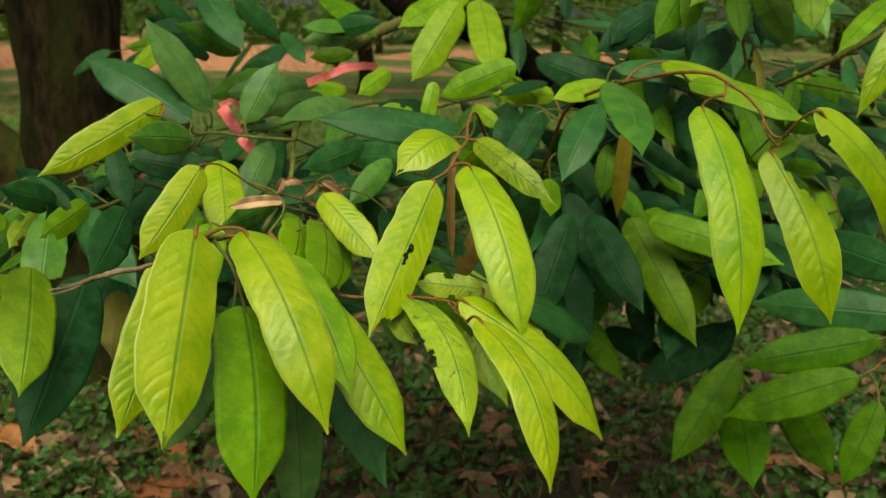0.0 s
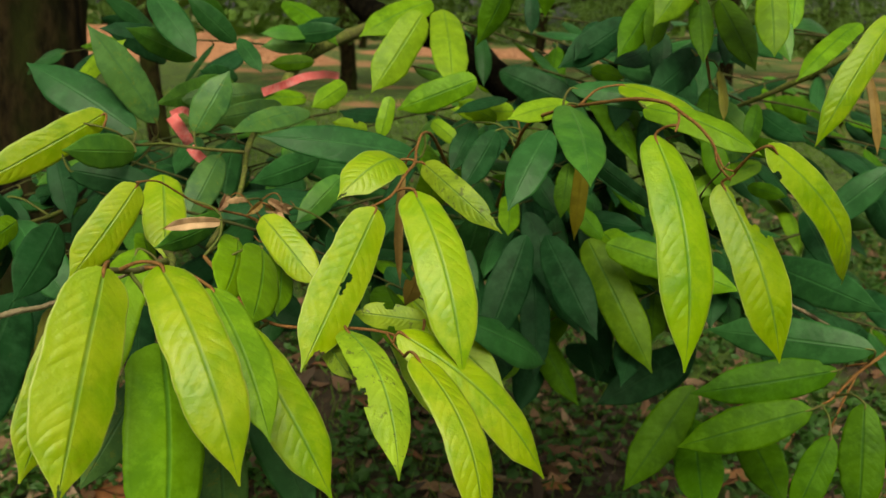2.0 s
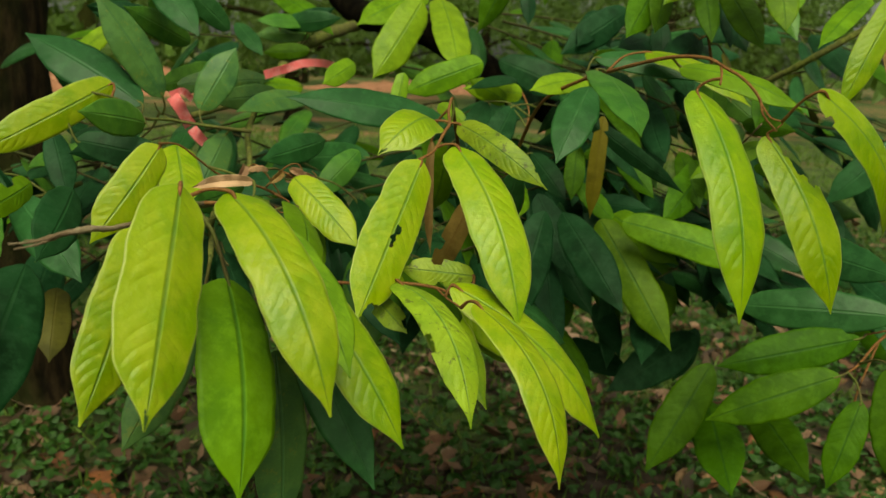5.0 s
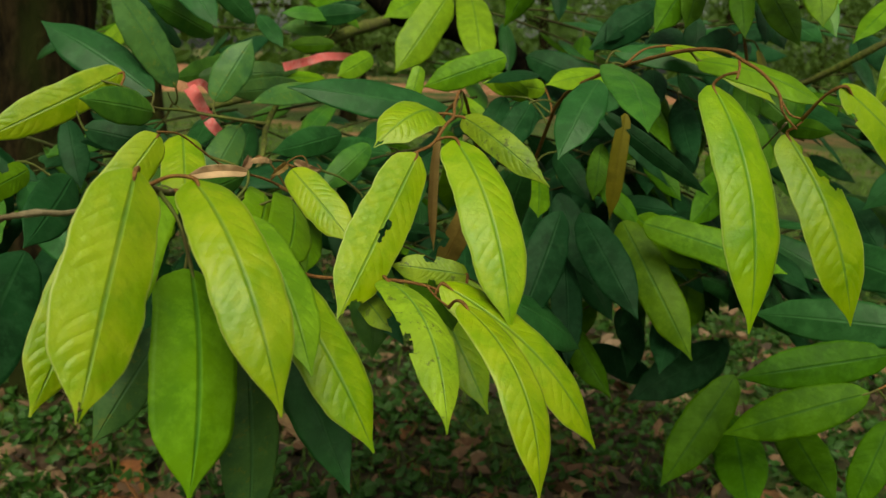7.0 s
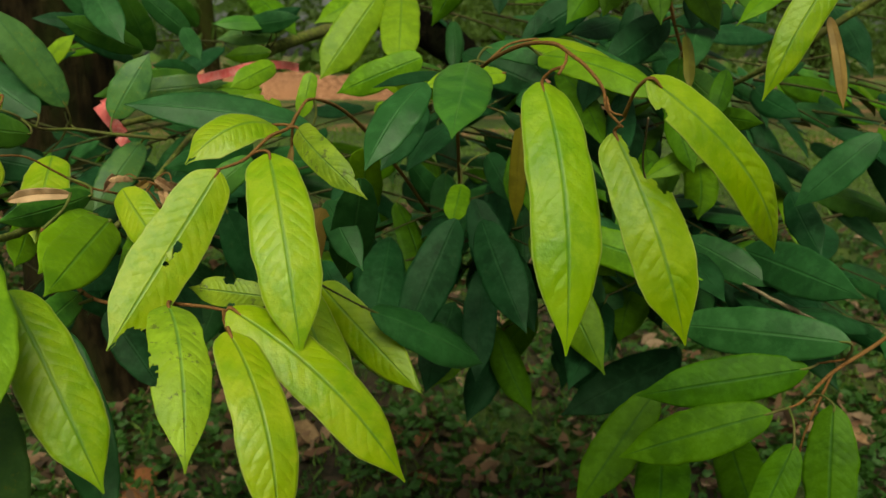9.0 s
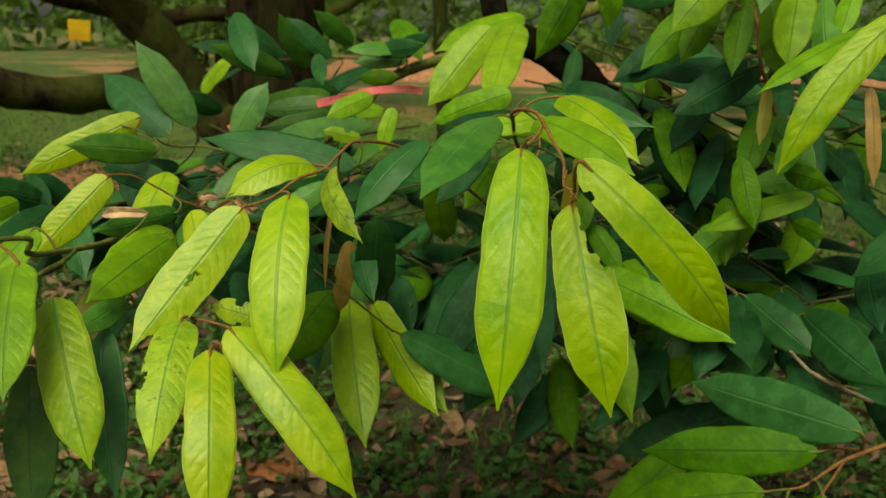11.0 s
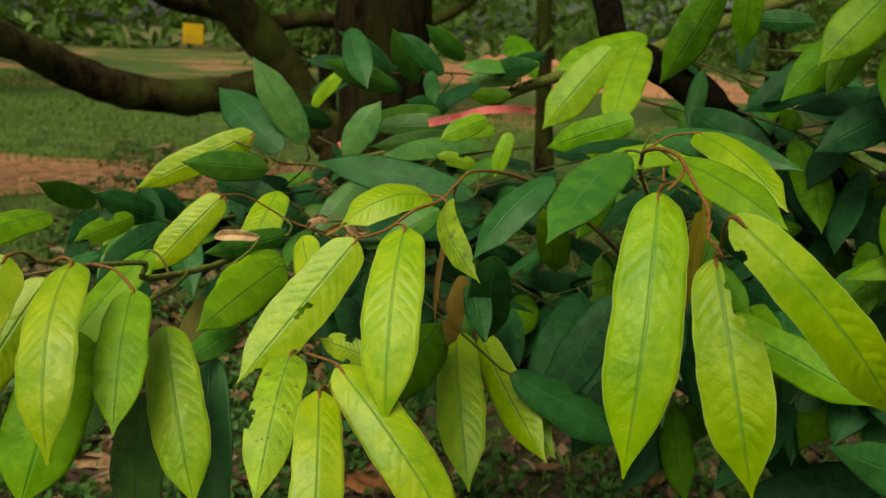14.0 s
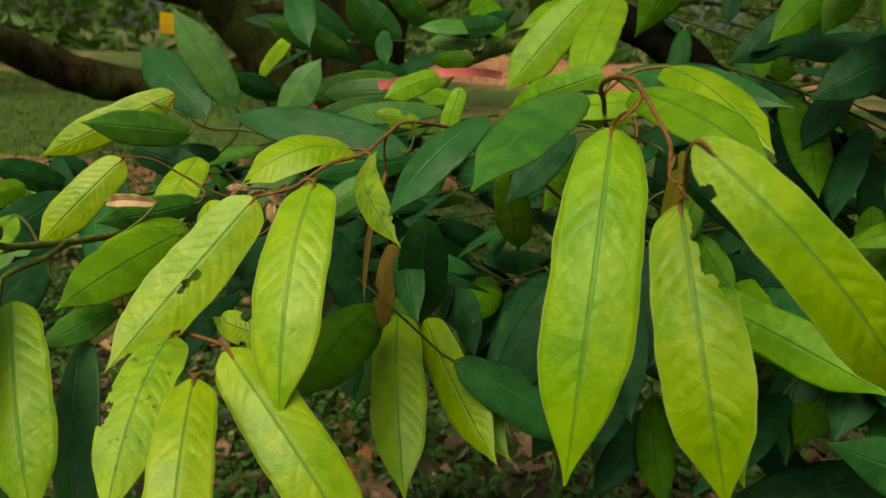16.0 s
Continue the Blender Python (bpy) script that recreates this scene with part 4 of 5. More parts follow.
leaf(tr, "mature2", (0.192, 1.140, 0.810), (0.186, 1.072, 0.774), 0.0287, 0)
leaf(tw, "dark", (-0.354, 0.899, 0.768), (-0.340, 0.841, 0.833), 0.0325, 12)
leaf(tw, "dark", (-0.443, 0.880, 0.810), (-0.412, 0.805, 0.791), 0.0310, -15)
leaf(ta, "mature2", (-0.047, 0.806, 0.823), (-0.041, 0.751, 0.776), 0.0265, -9)
leaf(tl, "mature2", (-0.199, 0.885, 0.810), (-0.178, 0.821, 0.779), 0.0272, -18)
leaf(ta, "dark", (-0.015, 0.905, 0.746), (0.038, 0.863, 0.680), 0.0349, -12)
leaf(ta, "dark", (-0.101, 0.916, 0.756), (-0.030, 0.870, 0.716), 0.0347, -12)
leaf(te, "tan", (-0.092, 0.772, 0.853), (-0.140, 0.761, 0.848), 0.0105, -3, bow=0.16, fold=-0.6, ripple=0.10, side=0.06)
leaf(ta, "dry", (-0.079, 0.896, 0.838), (-0.049, 0.893, 0.842), 0.0105, 0, fold=-0.9, bow=0.2)
leaf(ta, "dry", (-0.119, 0.901, 0.849), (-0.124, 0.884, 0.835), 0.0086, 0, fold=-0.9, bow=0.2)
leaf(tw, "eaten", (-0.370, 0.878, 0.818), (-0.375, 0.824, 0.790), 0.0225, 12, bites=((0.8, 0.4, 0.2), (-0.8, 0.7, 0.25)))
leaf(tw, "dark", (-0.391, 0.899, 0.846), (-0.331, 0.879, 0.814), 0.0265, 12)
leaf(tw, "dark", (-0.354, 0.941, 0.800), (-0.398, 0.894, 0.859), 0.0325, -6)
leaf(tw, "copper", (-0.314, 0.930, 0.713), (-0.302, 0.866, 0.656), 0.0320, 15)
leaf(ta, "dry", (-0.074, 0.888, 0.849), (-0.052, 0.888, 0.834), 0.0081, 0, fold=-0.9, bow=0.25, ripple=0.1)
leaf(ta, "brown", (-0.081, 0.887, 0.846), (-0.093, 0.871, 0.836), 0.0075, 0, fold=-0.8, bow=0.2, ripple=0.1)
leaf(ta, "dry", (-0.068, 0.887, 0.838), (-0.056, 0.874, 0.817), 0.0090, 0, fold=-0.9, bow=0.3, ripple=0.1)
leaf(ta, "dry", (-0.094, 0.886, 0.849), (-0.112, 0.870, 0.849), 0.0075, 33, fold=0.9, bow=0.2, ripple=0.1)
leaf(tc, "dark", (0.063, 1.208, 0.714), (0.050, 1.105, 0.582), 0.0615, 0)
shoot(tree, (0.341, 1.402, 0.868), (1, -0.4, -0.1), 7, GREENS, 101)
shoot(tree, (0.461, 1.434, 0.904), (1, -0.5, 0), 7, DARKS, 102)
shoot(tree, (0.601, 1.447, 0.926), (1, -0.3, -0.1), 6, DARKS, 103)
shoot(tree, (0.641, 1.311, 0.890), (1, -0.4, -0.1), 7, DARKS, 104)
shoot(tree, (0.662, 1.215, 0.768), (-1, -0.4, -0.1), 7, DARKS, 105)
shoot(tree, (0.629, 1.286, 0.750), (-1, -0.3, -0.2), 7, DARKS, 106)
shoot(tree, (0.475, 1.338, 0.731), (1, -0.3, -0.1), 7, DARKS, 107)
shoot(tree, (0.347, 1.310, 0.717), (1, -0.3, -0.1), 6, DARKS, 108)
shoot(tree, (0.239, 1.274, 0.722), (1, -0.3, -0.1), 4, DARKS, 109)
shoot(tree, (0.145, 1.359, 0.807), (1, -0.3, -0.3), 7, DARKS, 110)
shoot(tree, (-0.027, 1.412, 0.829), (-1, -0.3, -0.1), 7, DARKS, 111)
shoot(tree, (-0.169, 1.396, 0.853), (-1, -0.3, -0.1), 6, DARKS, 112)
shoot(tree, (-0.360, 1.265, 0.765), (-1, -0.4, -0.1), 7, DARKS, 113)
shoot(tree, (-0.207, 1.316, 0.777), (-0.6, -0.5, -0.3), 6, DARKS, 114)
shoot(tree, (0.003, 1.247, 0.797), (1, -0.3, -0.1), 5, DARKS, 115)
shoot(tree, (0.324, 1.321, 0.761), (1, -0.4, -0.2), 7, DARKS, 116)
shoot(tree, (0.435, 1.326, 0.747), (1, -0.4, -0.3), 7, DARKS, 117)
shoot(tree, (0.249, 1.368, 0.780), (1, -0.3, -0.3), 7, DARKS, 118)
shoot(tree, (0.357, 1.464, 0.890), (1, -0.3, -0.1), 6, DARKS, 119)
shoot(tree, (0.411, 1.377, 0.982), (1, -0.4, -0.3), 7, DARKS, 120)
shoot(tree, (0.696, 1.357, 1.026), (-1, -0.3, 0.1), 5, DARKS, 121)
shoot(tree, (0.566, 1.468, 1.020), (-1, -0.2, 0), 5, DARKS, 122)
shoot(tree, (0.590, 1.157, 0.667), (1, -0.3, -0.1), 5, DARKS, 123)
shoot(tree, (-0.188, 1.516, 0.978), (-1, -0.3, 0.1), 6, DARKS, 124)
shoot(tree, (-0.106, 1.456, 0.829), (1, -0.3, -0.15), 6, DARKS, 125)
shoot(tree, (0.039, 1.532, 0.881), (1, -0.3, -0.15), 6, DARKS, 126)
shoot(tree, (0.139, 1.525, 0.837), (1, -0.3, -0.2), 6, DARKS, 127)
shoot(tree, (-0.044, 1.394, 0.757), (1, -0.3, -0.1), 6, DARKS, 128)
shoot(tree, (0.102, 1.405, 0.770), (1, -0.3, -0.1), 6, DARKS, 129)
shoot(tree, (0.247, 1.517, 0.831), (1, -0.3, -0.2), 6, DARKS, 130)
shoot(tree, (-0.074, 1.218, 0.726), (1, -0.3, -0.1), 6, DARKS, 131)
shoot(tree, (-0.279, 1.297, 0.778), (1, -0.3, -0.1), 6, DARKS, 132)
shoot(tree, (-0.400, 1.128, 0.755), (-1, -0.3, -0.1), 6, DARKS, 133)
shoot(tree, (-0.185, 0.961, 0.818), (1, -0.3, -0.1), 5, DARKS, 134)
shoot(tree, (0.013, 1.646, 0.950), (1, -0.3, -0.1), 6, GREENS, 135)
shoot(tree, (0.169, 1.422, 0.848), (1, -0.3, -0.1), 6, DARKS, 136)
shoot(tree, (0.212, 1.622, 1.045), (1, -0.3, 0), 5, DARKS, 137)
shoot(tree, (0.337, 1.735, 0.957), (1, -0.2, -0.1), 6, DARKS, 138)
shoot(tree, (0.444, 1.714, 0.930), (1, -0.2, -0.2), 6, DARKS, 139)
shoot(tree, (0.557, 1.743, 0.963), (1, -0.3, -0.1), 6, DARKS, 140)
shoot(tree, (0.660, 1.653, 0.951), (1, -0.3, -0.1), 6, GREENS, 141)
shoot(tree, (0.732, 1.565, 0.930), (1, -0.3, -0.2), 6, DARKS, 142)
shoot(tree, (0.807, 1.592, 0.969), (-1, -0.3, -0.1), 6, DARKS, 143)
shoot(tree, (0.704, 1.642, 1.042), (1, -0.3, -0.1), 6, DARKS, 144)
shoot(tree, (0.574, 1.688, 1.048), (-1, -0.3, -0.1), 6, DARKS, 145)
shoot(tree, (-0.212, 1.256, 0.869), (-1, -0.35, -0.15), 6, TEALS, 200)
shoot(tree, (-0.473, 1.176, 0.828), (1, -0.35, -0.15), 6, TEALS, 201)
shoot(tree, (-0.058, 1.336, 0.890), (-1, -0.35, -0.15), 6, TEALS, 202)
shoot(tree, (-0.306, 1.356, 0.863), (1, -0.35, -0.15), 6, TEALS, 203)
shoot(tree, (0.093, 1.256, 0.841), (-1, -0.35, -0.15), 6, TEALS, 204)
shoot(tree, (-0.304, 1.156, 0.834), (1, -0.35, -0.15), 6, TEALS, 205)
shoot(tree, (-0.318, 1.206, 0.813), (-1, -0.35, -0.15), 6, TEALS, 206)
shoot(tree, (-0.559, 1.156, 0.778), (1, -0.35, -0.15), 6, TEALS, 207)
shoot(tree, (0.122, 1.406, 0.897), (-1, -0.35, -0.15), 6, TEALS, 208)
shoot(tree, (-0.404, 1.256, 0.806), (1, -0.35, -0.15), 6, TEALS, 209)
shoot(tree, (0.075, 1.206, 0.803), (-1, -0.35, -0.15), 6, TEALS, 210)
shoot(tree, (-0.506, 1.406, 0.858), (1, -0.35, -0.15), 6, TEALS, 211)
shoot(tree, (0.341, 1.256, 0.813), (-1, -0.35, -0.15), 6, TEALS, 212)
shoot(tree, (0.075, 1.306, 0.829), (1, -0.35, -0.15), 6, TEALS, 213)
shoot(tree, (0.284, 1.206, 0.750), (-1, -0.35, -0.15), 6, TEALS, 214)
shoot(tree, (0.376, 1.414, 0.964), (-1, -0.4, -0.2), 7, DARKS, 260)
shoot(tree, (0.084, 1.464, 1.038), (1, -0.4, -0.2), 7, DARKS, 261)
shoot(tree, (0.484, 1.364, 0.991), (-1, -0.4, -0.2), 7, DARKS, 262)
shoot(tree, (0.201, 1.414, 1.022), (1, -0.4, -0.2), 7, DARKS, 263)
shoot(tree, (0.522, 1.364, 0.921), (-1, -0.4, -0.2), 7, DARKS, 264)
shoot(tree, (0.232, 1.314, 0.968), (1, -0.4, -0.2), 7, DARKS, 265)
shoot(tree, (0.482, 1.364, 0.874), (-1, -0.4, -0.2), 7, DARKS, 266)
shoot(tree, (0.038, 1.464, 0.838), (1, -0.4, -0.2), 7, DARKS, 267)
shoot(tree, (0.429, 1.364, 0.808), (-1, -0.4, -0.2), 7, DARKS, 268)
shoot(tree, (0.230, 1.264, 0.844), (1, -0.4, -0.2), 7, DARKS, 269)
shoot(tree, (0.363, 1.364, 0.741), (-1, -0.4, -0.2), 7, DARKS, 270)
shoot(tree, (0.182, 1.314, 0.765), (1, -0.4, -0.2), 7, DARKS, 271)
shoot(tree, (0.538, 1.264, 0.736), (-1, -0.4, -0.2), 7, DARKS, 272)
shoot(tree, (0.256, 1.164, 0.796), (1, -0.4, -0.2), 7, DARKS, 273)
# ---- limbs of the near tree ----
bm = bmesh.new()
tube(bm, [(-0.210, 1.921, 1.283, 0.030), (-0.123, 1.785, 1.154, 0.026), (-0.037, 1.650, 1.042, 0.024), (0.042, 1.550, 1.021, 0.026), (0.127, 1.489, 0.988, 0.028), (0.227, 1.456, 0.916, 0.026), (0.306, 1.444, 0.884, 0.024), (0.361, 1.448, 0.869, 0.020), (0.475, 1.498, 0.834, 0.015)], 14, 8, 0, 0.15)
part("limb", bm, SHADEBARK, tree, "limb coloured nearly black for the crown's shade")
BOUGHS = [[(-0.975, 2.38, 2.2, 0.06), (-0.5, 2.3, 2.25, 0.045), (-0.260, 2.021, 1.583, 0.036), (-0.210, 1.921, 1.283, 0.030)], [(-0.97, 2.4, 2.7, 0.05), (-0.1, 2.5, 2.7, 0.04), (0.217, 2.190, 1.607, 0.028), (0.217, 2.090, 1.157, 0.016)]]
for line in BOUGHS:
    bm = bmesh.new()
    tube(bm, line, 12, 8, 0, 0.15)
    part("limb", bm, BARK, tree, "dark bough")


# ---- red marker ribbons and the yellow trap card ----
RED = rough_material("red_plastic_ribbon", ((0.90, 0.13, 0.14), (0.95, 0.36, 0.36), (0.92, 0.19, 0.20)), 120.0, 0.4, 0.0008)
YELLOW = rough_material("yellow_sticky_card", ((0.62, 0.36, 0.01), (0.70, 0.44, 0.015), (0.55, 0.30, 0.02)), 60.0, 0.5, 0.0005)


def ribbon(pts, width, label):
    """A flat plastic band laid along a path, with two skins and a slight twist."""
    path = smooth_path([(*p, 0) for p in pts], 8)
    bm = bmesh.new()
    rows = []
    for i, q in enumerate(path):
        c = Vector(q[:3])
        d = (Vector(path[min(i + 1, len(path) - 1)][:3]) - Vector(path[max(i - 1, 0)][:3])).normalized()
        f = (FRONT - c).normalized()
        w = d.cross(f).normalized()
        w = (Matrix.Rotation(0.25 * math.sin(i * 0.3), 3, d) @ w) * width / 2
        n = d.cross(w).normalized() * 0.0004
        rows.append([bm.verts.new(c + w + n), bm.verts.new(c + n * (2 + 1.5 * math.sin(i * 1.1))), bm.verts.new(c - w + n), bm.verts.new(c - w - n), bm.verts.new(c), bm.verts.new(c + w - n)])
    for a, b in zip(rows, rows[1:]):
        for k in range(6):
            bm.faces.new((a[k], a[(k + 1) % 6], b[(k + 1) % 6], b[k])).smooth = False
    for r in (rows[0][::-1], rows[-1]):
        bm.faces.new(r)
    return tagged(part("ribbon", bm, RED, None), label, "ribbon", "marker ribbons")


ribbon([(-0.132, 1.155, 0.931), (-0.110, 1.206, 0.939), (-0.093, 1.245, 0.946), (-0.070, 1.300, 0.947), (-0.055, 1.336, 0.943)], 0.0110, "pink-red plastic ribbon tied round a mossy branch")
ribbon([(-0.233, 1.100, 0.903), (-0.226, 1.100, 0.893), (-0.221, 1.110, 0.879), (-0.217, 1.120, 0.867)], 0.0150, "crumpled pink-red plastic ribbon hanging on a green twig")
ribbon([(-0.240, 1.120, 0.903), (-0.227, 1.130, 0.908), (-0.221, 1.150, 0.897)], 0.0080, "short red ribbon end knotted on a green twig")
ribbon([(-0.211, 1.100, 0.866), (-0.204, 1.100, 0.857), (-0.195, 1.110, 0.845)], 0.0130, "scrap of pink-red ribbon on a twig")


def trap_card(at, size, hang):
    bm = bmesh.new()
    bmesh.ops.create_cube(bm, size=1, matrix=Matrix.Diagonal((size, 0.003, size * 0.95, 1)))
    bmesh.ops.bevel(bm, geom=bm.edges[:], offset=0.001, segments=1, affect="EDGES")
    ob = tagged(new("trap_card"), "yellow sticky insect trap card hanging under a limb", "trap")
    ob.matrix_world = pose(*at, 0, 3, 28)
    part("card", bm, YELLOW, ob)
    bm = bmesh.new()
    tube(bm, [(0, 0, size * 0.45, 0.001), (0.004, 0, size * 0.45 + hang * 0.5, 0.001), (0, 0, size * 0.45 + hang, 0.001)], 6, 4)
    part("string", bm, GREY, ob, "thin string")
    return ob


trap_card((-2.350, 2.947, 1.010), 0.092, 0.16)


# ---- far foliage ----
FARLEAF = leaf_material("orchard_foliage", (0.115, 0.195, 0.03), (0.10, 0.18, 0.03), (0.032, 0.072, 0.014), 0.5, 0.2, quilt=0.1, vary=0.05)
GLEAF = leaf_material("weed_foliage", (0.043, 0.115, 0.014), (0.043, 0.115, 0.017), (0.022, 0.068, 0.008), 0.5, 0.2, quilt=0.1, vary=0.05)
GRASS = leaf_material("grass_blades", (0.125, 0.205, 0.03), (0.125, 0.205, 0.03), (0.065, 0.12, 0.017), 0.55, 0.2, quilt=0.1, vary=0.05)


def leafy_stuff(name, spots, material, parent, label, seed):
    """Many small folded leaves in one mesh. Each spot: centre, run, length, width."""
    rnd = random.Random(seed)
    verts, faces, uv = [], [], []
    for c, d, ln, w in spots:
        d = d.normalized()
        s = d.cross(Vector((rnd.uniform(-1, 1), rnd.uniform(-1, 1), rnd.uniform(0.2, 1)))).normalized()
        n = d.cross(s)
        k = len(verts)
        pts = (c, c + d * ln * 0.4 + s * w / 2 + n * w * 0.12, c + d * ln * 0.4 - s * w / 2 + n * w * 0.12, c + d * ln * 0.5, c + d * ln * 0.75 + s * w * 0.36 - n * ln * 0.06, c + d * ln * 0.75 - s * w * 0.36 - n * ln * 0.06, c + d * ln - n * ln * 0.16)
        verts += [tuple(p) for p in pts]
        uv += [(0, 0), (1, 0.4), (-1, 0.4), (0, 0.5), (0.8, 0.75), (-0.8, 0.75), (0, 1)]
        faces += [(k, k + 1, k + 3), (k, k + 3, k + 2), (k + 1, k + 4, k + 3), (k + 2, k + 3, k + 5), (k + 3, k + 4, k + 6), (k + 3, k + 6, k + 5)]
    me = bpy.data.meshes.new(name)
    me.from_pydata(verts, [], faces)
    lay = me.uv_layers.new(name="run")
    flat = np.array(uv, np.float32)[np.array([l.vertex_index for l in me.loops])]
    lay.data.foreach_set("uv", flat.ravel())
    me.materials.append(material)
    ob = new(name, me)
    ob.parent = parent
    if label:
        ob["label"] = label
    ob["kind"] = "stuff"
    return ob


def crown_spots(rnd, n, rx, rz, zc, low, size):
    """Leaves in drooping sprays through a crown, thicker at its skin, with gaps."""
    out = []
    while len(out) < n:
        a, e, r = rnd.uniform(0, 6.283), rnd.uniform(-1, 1), rnd.uniform(0.45, 1.0) ** 0.5
        h = math.sqrt(1 - e * e)
        c = Vector((rx * r * h * math.cos(a), rx * r * h * math.sin(a), zc + rz * r * e))
        if c.z < low or noise.noise(c * 1.1) < -0.08:
            continue
        for k in range(rnd.randint(7, 13)):
            p = c + Vector((rnd.gauss(0, 0.16), rnd.gauss(0, 0.16), rnd.gauss(0, 0.10)))
            d = Vector((c.x * 0.25 + rnd.uniform(-1, 1), c.y * 0.25 + rnd.uniform(-1, 1), rnd.uniform(-1.6, 0.2)))
            out.append((p, d, size * rnd.uniform(0.7, 1.25), size * rnd.uniform(0.26, 0.36)))
    return out


def orchard_tree(at, turn, label, seed, n, low):
    rnd = random.Random(seed)
    t = tagged(new("orchard_tree"), label, "tree", "orchard trees behind")
    bm = bmesh.new()
    tube(bm, [(0, 0, -0.05, 0.16), (0.02, 0, 0.3, 0.12), (-0.03, 0.02, 1.2, 0.11), (0.04, 0.05, 2.6, 0.09), (0, 0, 4.2, 0.05)], 14, 6, 0, 0.15)
    part("trunk", bm, BARK, t)
    for k in range(7):
        a, z = k * 2.4 + rnd.uniform(-0.3, 0.3), 0.9 + 0.42 * k
        bm = bmesh.new()
        tube(bm, [(0, 0, z, 0.05), (0.6 * math.cos(a), 0.6 * math.sin(a), z + 0.22, 0.04), (1.4 * math.cos(a), 1.4 * math.sin(a), z + 0.25, 0.028), (2.2 * math.cos(a), 2.2 * math.sin(a), z - 0.05, 0.012)], 8, 5, 0, 0.2)
        part("limb", bm, BARK, t)
    leafy_stuff("crown", crown_spots(rnd, n, 2.5, 2.3, 2.9, low, 0.115), FARLEAF, t, "crown of hanging green leaves", seed + 1)
    t.matrix_world = pose(*at, 0, 0, turn)
    return t


first = orchard_tree((-6.5, 9.5, 0), 0, "green orchard tree with low drooping branches", 5, 13000, 0.3)
second = orchard_tree((-1.2, 12.5, 0), 40, "green orchard tree with low drooping branches", 9, 13000, 0.4)
for i, (x, y, a) in enumerate(((-12.5, 7.0, 80), (-10.5, 14, 10), (-16.0, 26, 150), (4.5, 13, 70), (2.5, 20, 200), (9.5, 9.5, 120), (-15, 20, 30), (9, 20, 260), (-2.5, 30, 15), (-11, 29, 95), (6.5, 31, 170), (-20, 12, 240), (14, 16, 300), (-7, -9, 20), (5, -11, 130), (13, -2, 220), (-13, -2, 310))):
    copy_thing(first if i % 2 else second, pose(x, y, 0, 0, 0, a))

# the neighbour with the low sweeping limb
neighbour = tagged(new("durian_tree"), "leaning orchard tree with a low sweeping mossy limb", "tree", "orchard trees behind")
bm = bmesh.new()
tube(bm, [(-1.372, 3.258, -0.060, 0.160), (-1.517, 3.176, 0.255, 0.140), (-1.662, 3.094, 0.569, 0.106), (-1.758, 3.040, 0.682, 0.092), (-1.836, 2.934, 0.885, 0.086), (-1.892, 2.827, 1.033, 0.084), (-1.924, 2.659, 1.210, 0.079), (-1.990, 2.575, 1.409, 0.075)], 14, 8, 0, 0.18)
part("trunk", bm, LIMBBARK, neighbour, "leaning dark trunk")
bm = bmesh.new()
tube(bm, [(-1.904, 2.941, 0.858, 0.048), (-1.967, 2.746, 0.788, 0.068), (-2.030, 2.543, 0.777, 0.068), (-2.083, 2.341, 0.805, 0.066), (-2.117, 2.150, 0.872, 0.060), (-2.132, 1.969, 0.951, 0.056), (-2.147, 1.771, 1.030, 0.048)], 14, 8, 0, 0.18)
part("limb", bm, LIMBBARK, neighbour, "low sweeping mossy limb")
bm = bmesh.new()
tube(bm, [(-2.220, 2.496, 1.222, 0.032), (-2.213, 2.656, 1.149, 0.036), (-2.212, 2.941, 1.110, 0.040), (-2.180, 3.238, 1.069, 0.040), (-2.057, 3.464, 1.102, 0.036), (-1.897, 3.819, 1.059, 0.032), (-1.699, 4.052, 1.152, 0.028), (-1.563, 4.229, 1.303, 0.024)], 14, 8, 0, 0.18)
part("limb", bm, LIMBBARK, neighbour, "mossy limb")
bm = bmesh.new()
tube(bm, [(-1.726, 5.621, 0.155, 0.072), (-1.791, 5.659, 0.744, 0.056), (-1.828, 5.647, 1.314, 0.053), (-1.838, 5.592, 1.852, 0.048)], 14, 8, 0, 0.18)
part("trunk", bm, LIMBBARK, neighbour, "slim dark trunk")
rnd = random.Random(77)
spots = []
for k in range(460):
    a = rnd.uniform(-0.3, 1)
    c = Vector((-4.6 + 3.1 * a + rnd.gauss(0, 0.4), 2.6 + 2.6 * a + rnd.gauss(0, 0.4), rnd.uniform(1.05, 1.75)))
    for j in range(9):
        spots.append((c + Vector((rnd.gauss(0, 0.12), rnd.gauss(0, 0.12), rnd.gauss(0, 0.07))), Vector((rnd.uniform(-1, 1), rnd.uniform(-1, 1), rnd.uniform(-1.7, 0))), rnd.uniform(0.07, 0.13), rnd.uniform(0.025, 0.04)))
leafy_stuff("crown", spots, FARLEAF, neighbour, "hanging green foliage", 78)

# crown over the near tree, out of view: added to shade the ground behind
rnd = random.Random(31)
spots = []
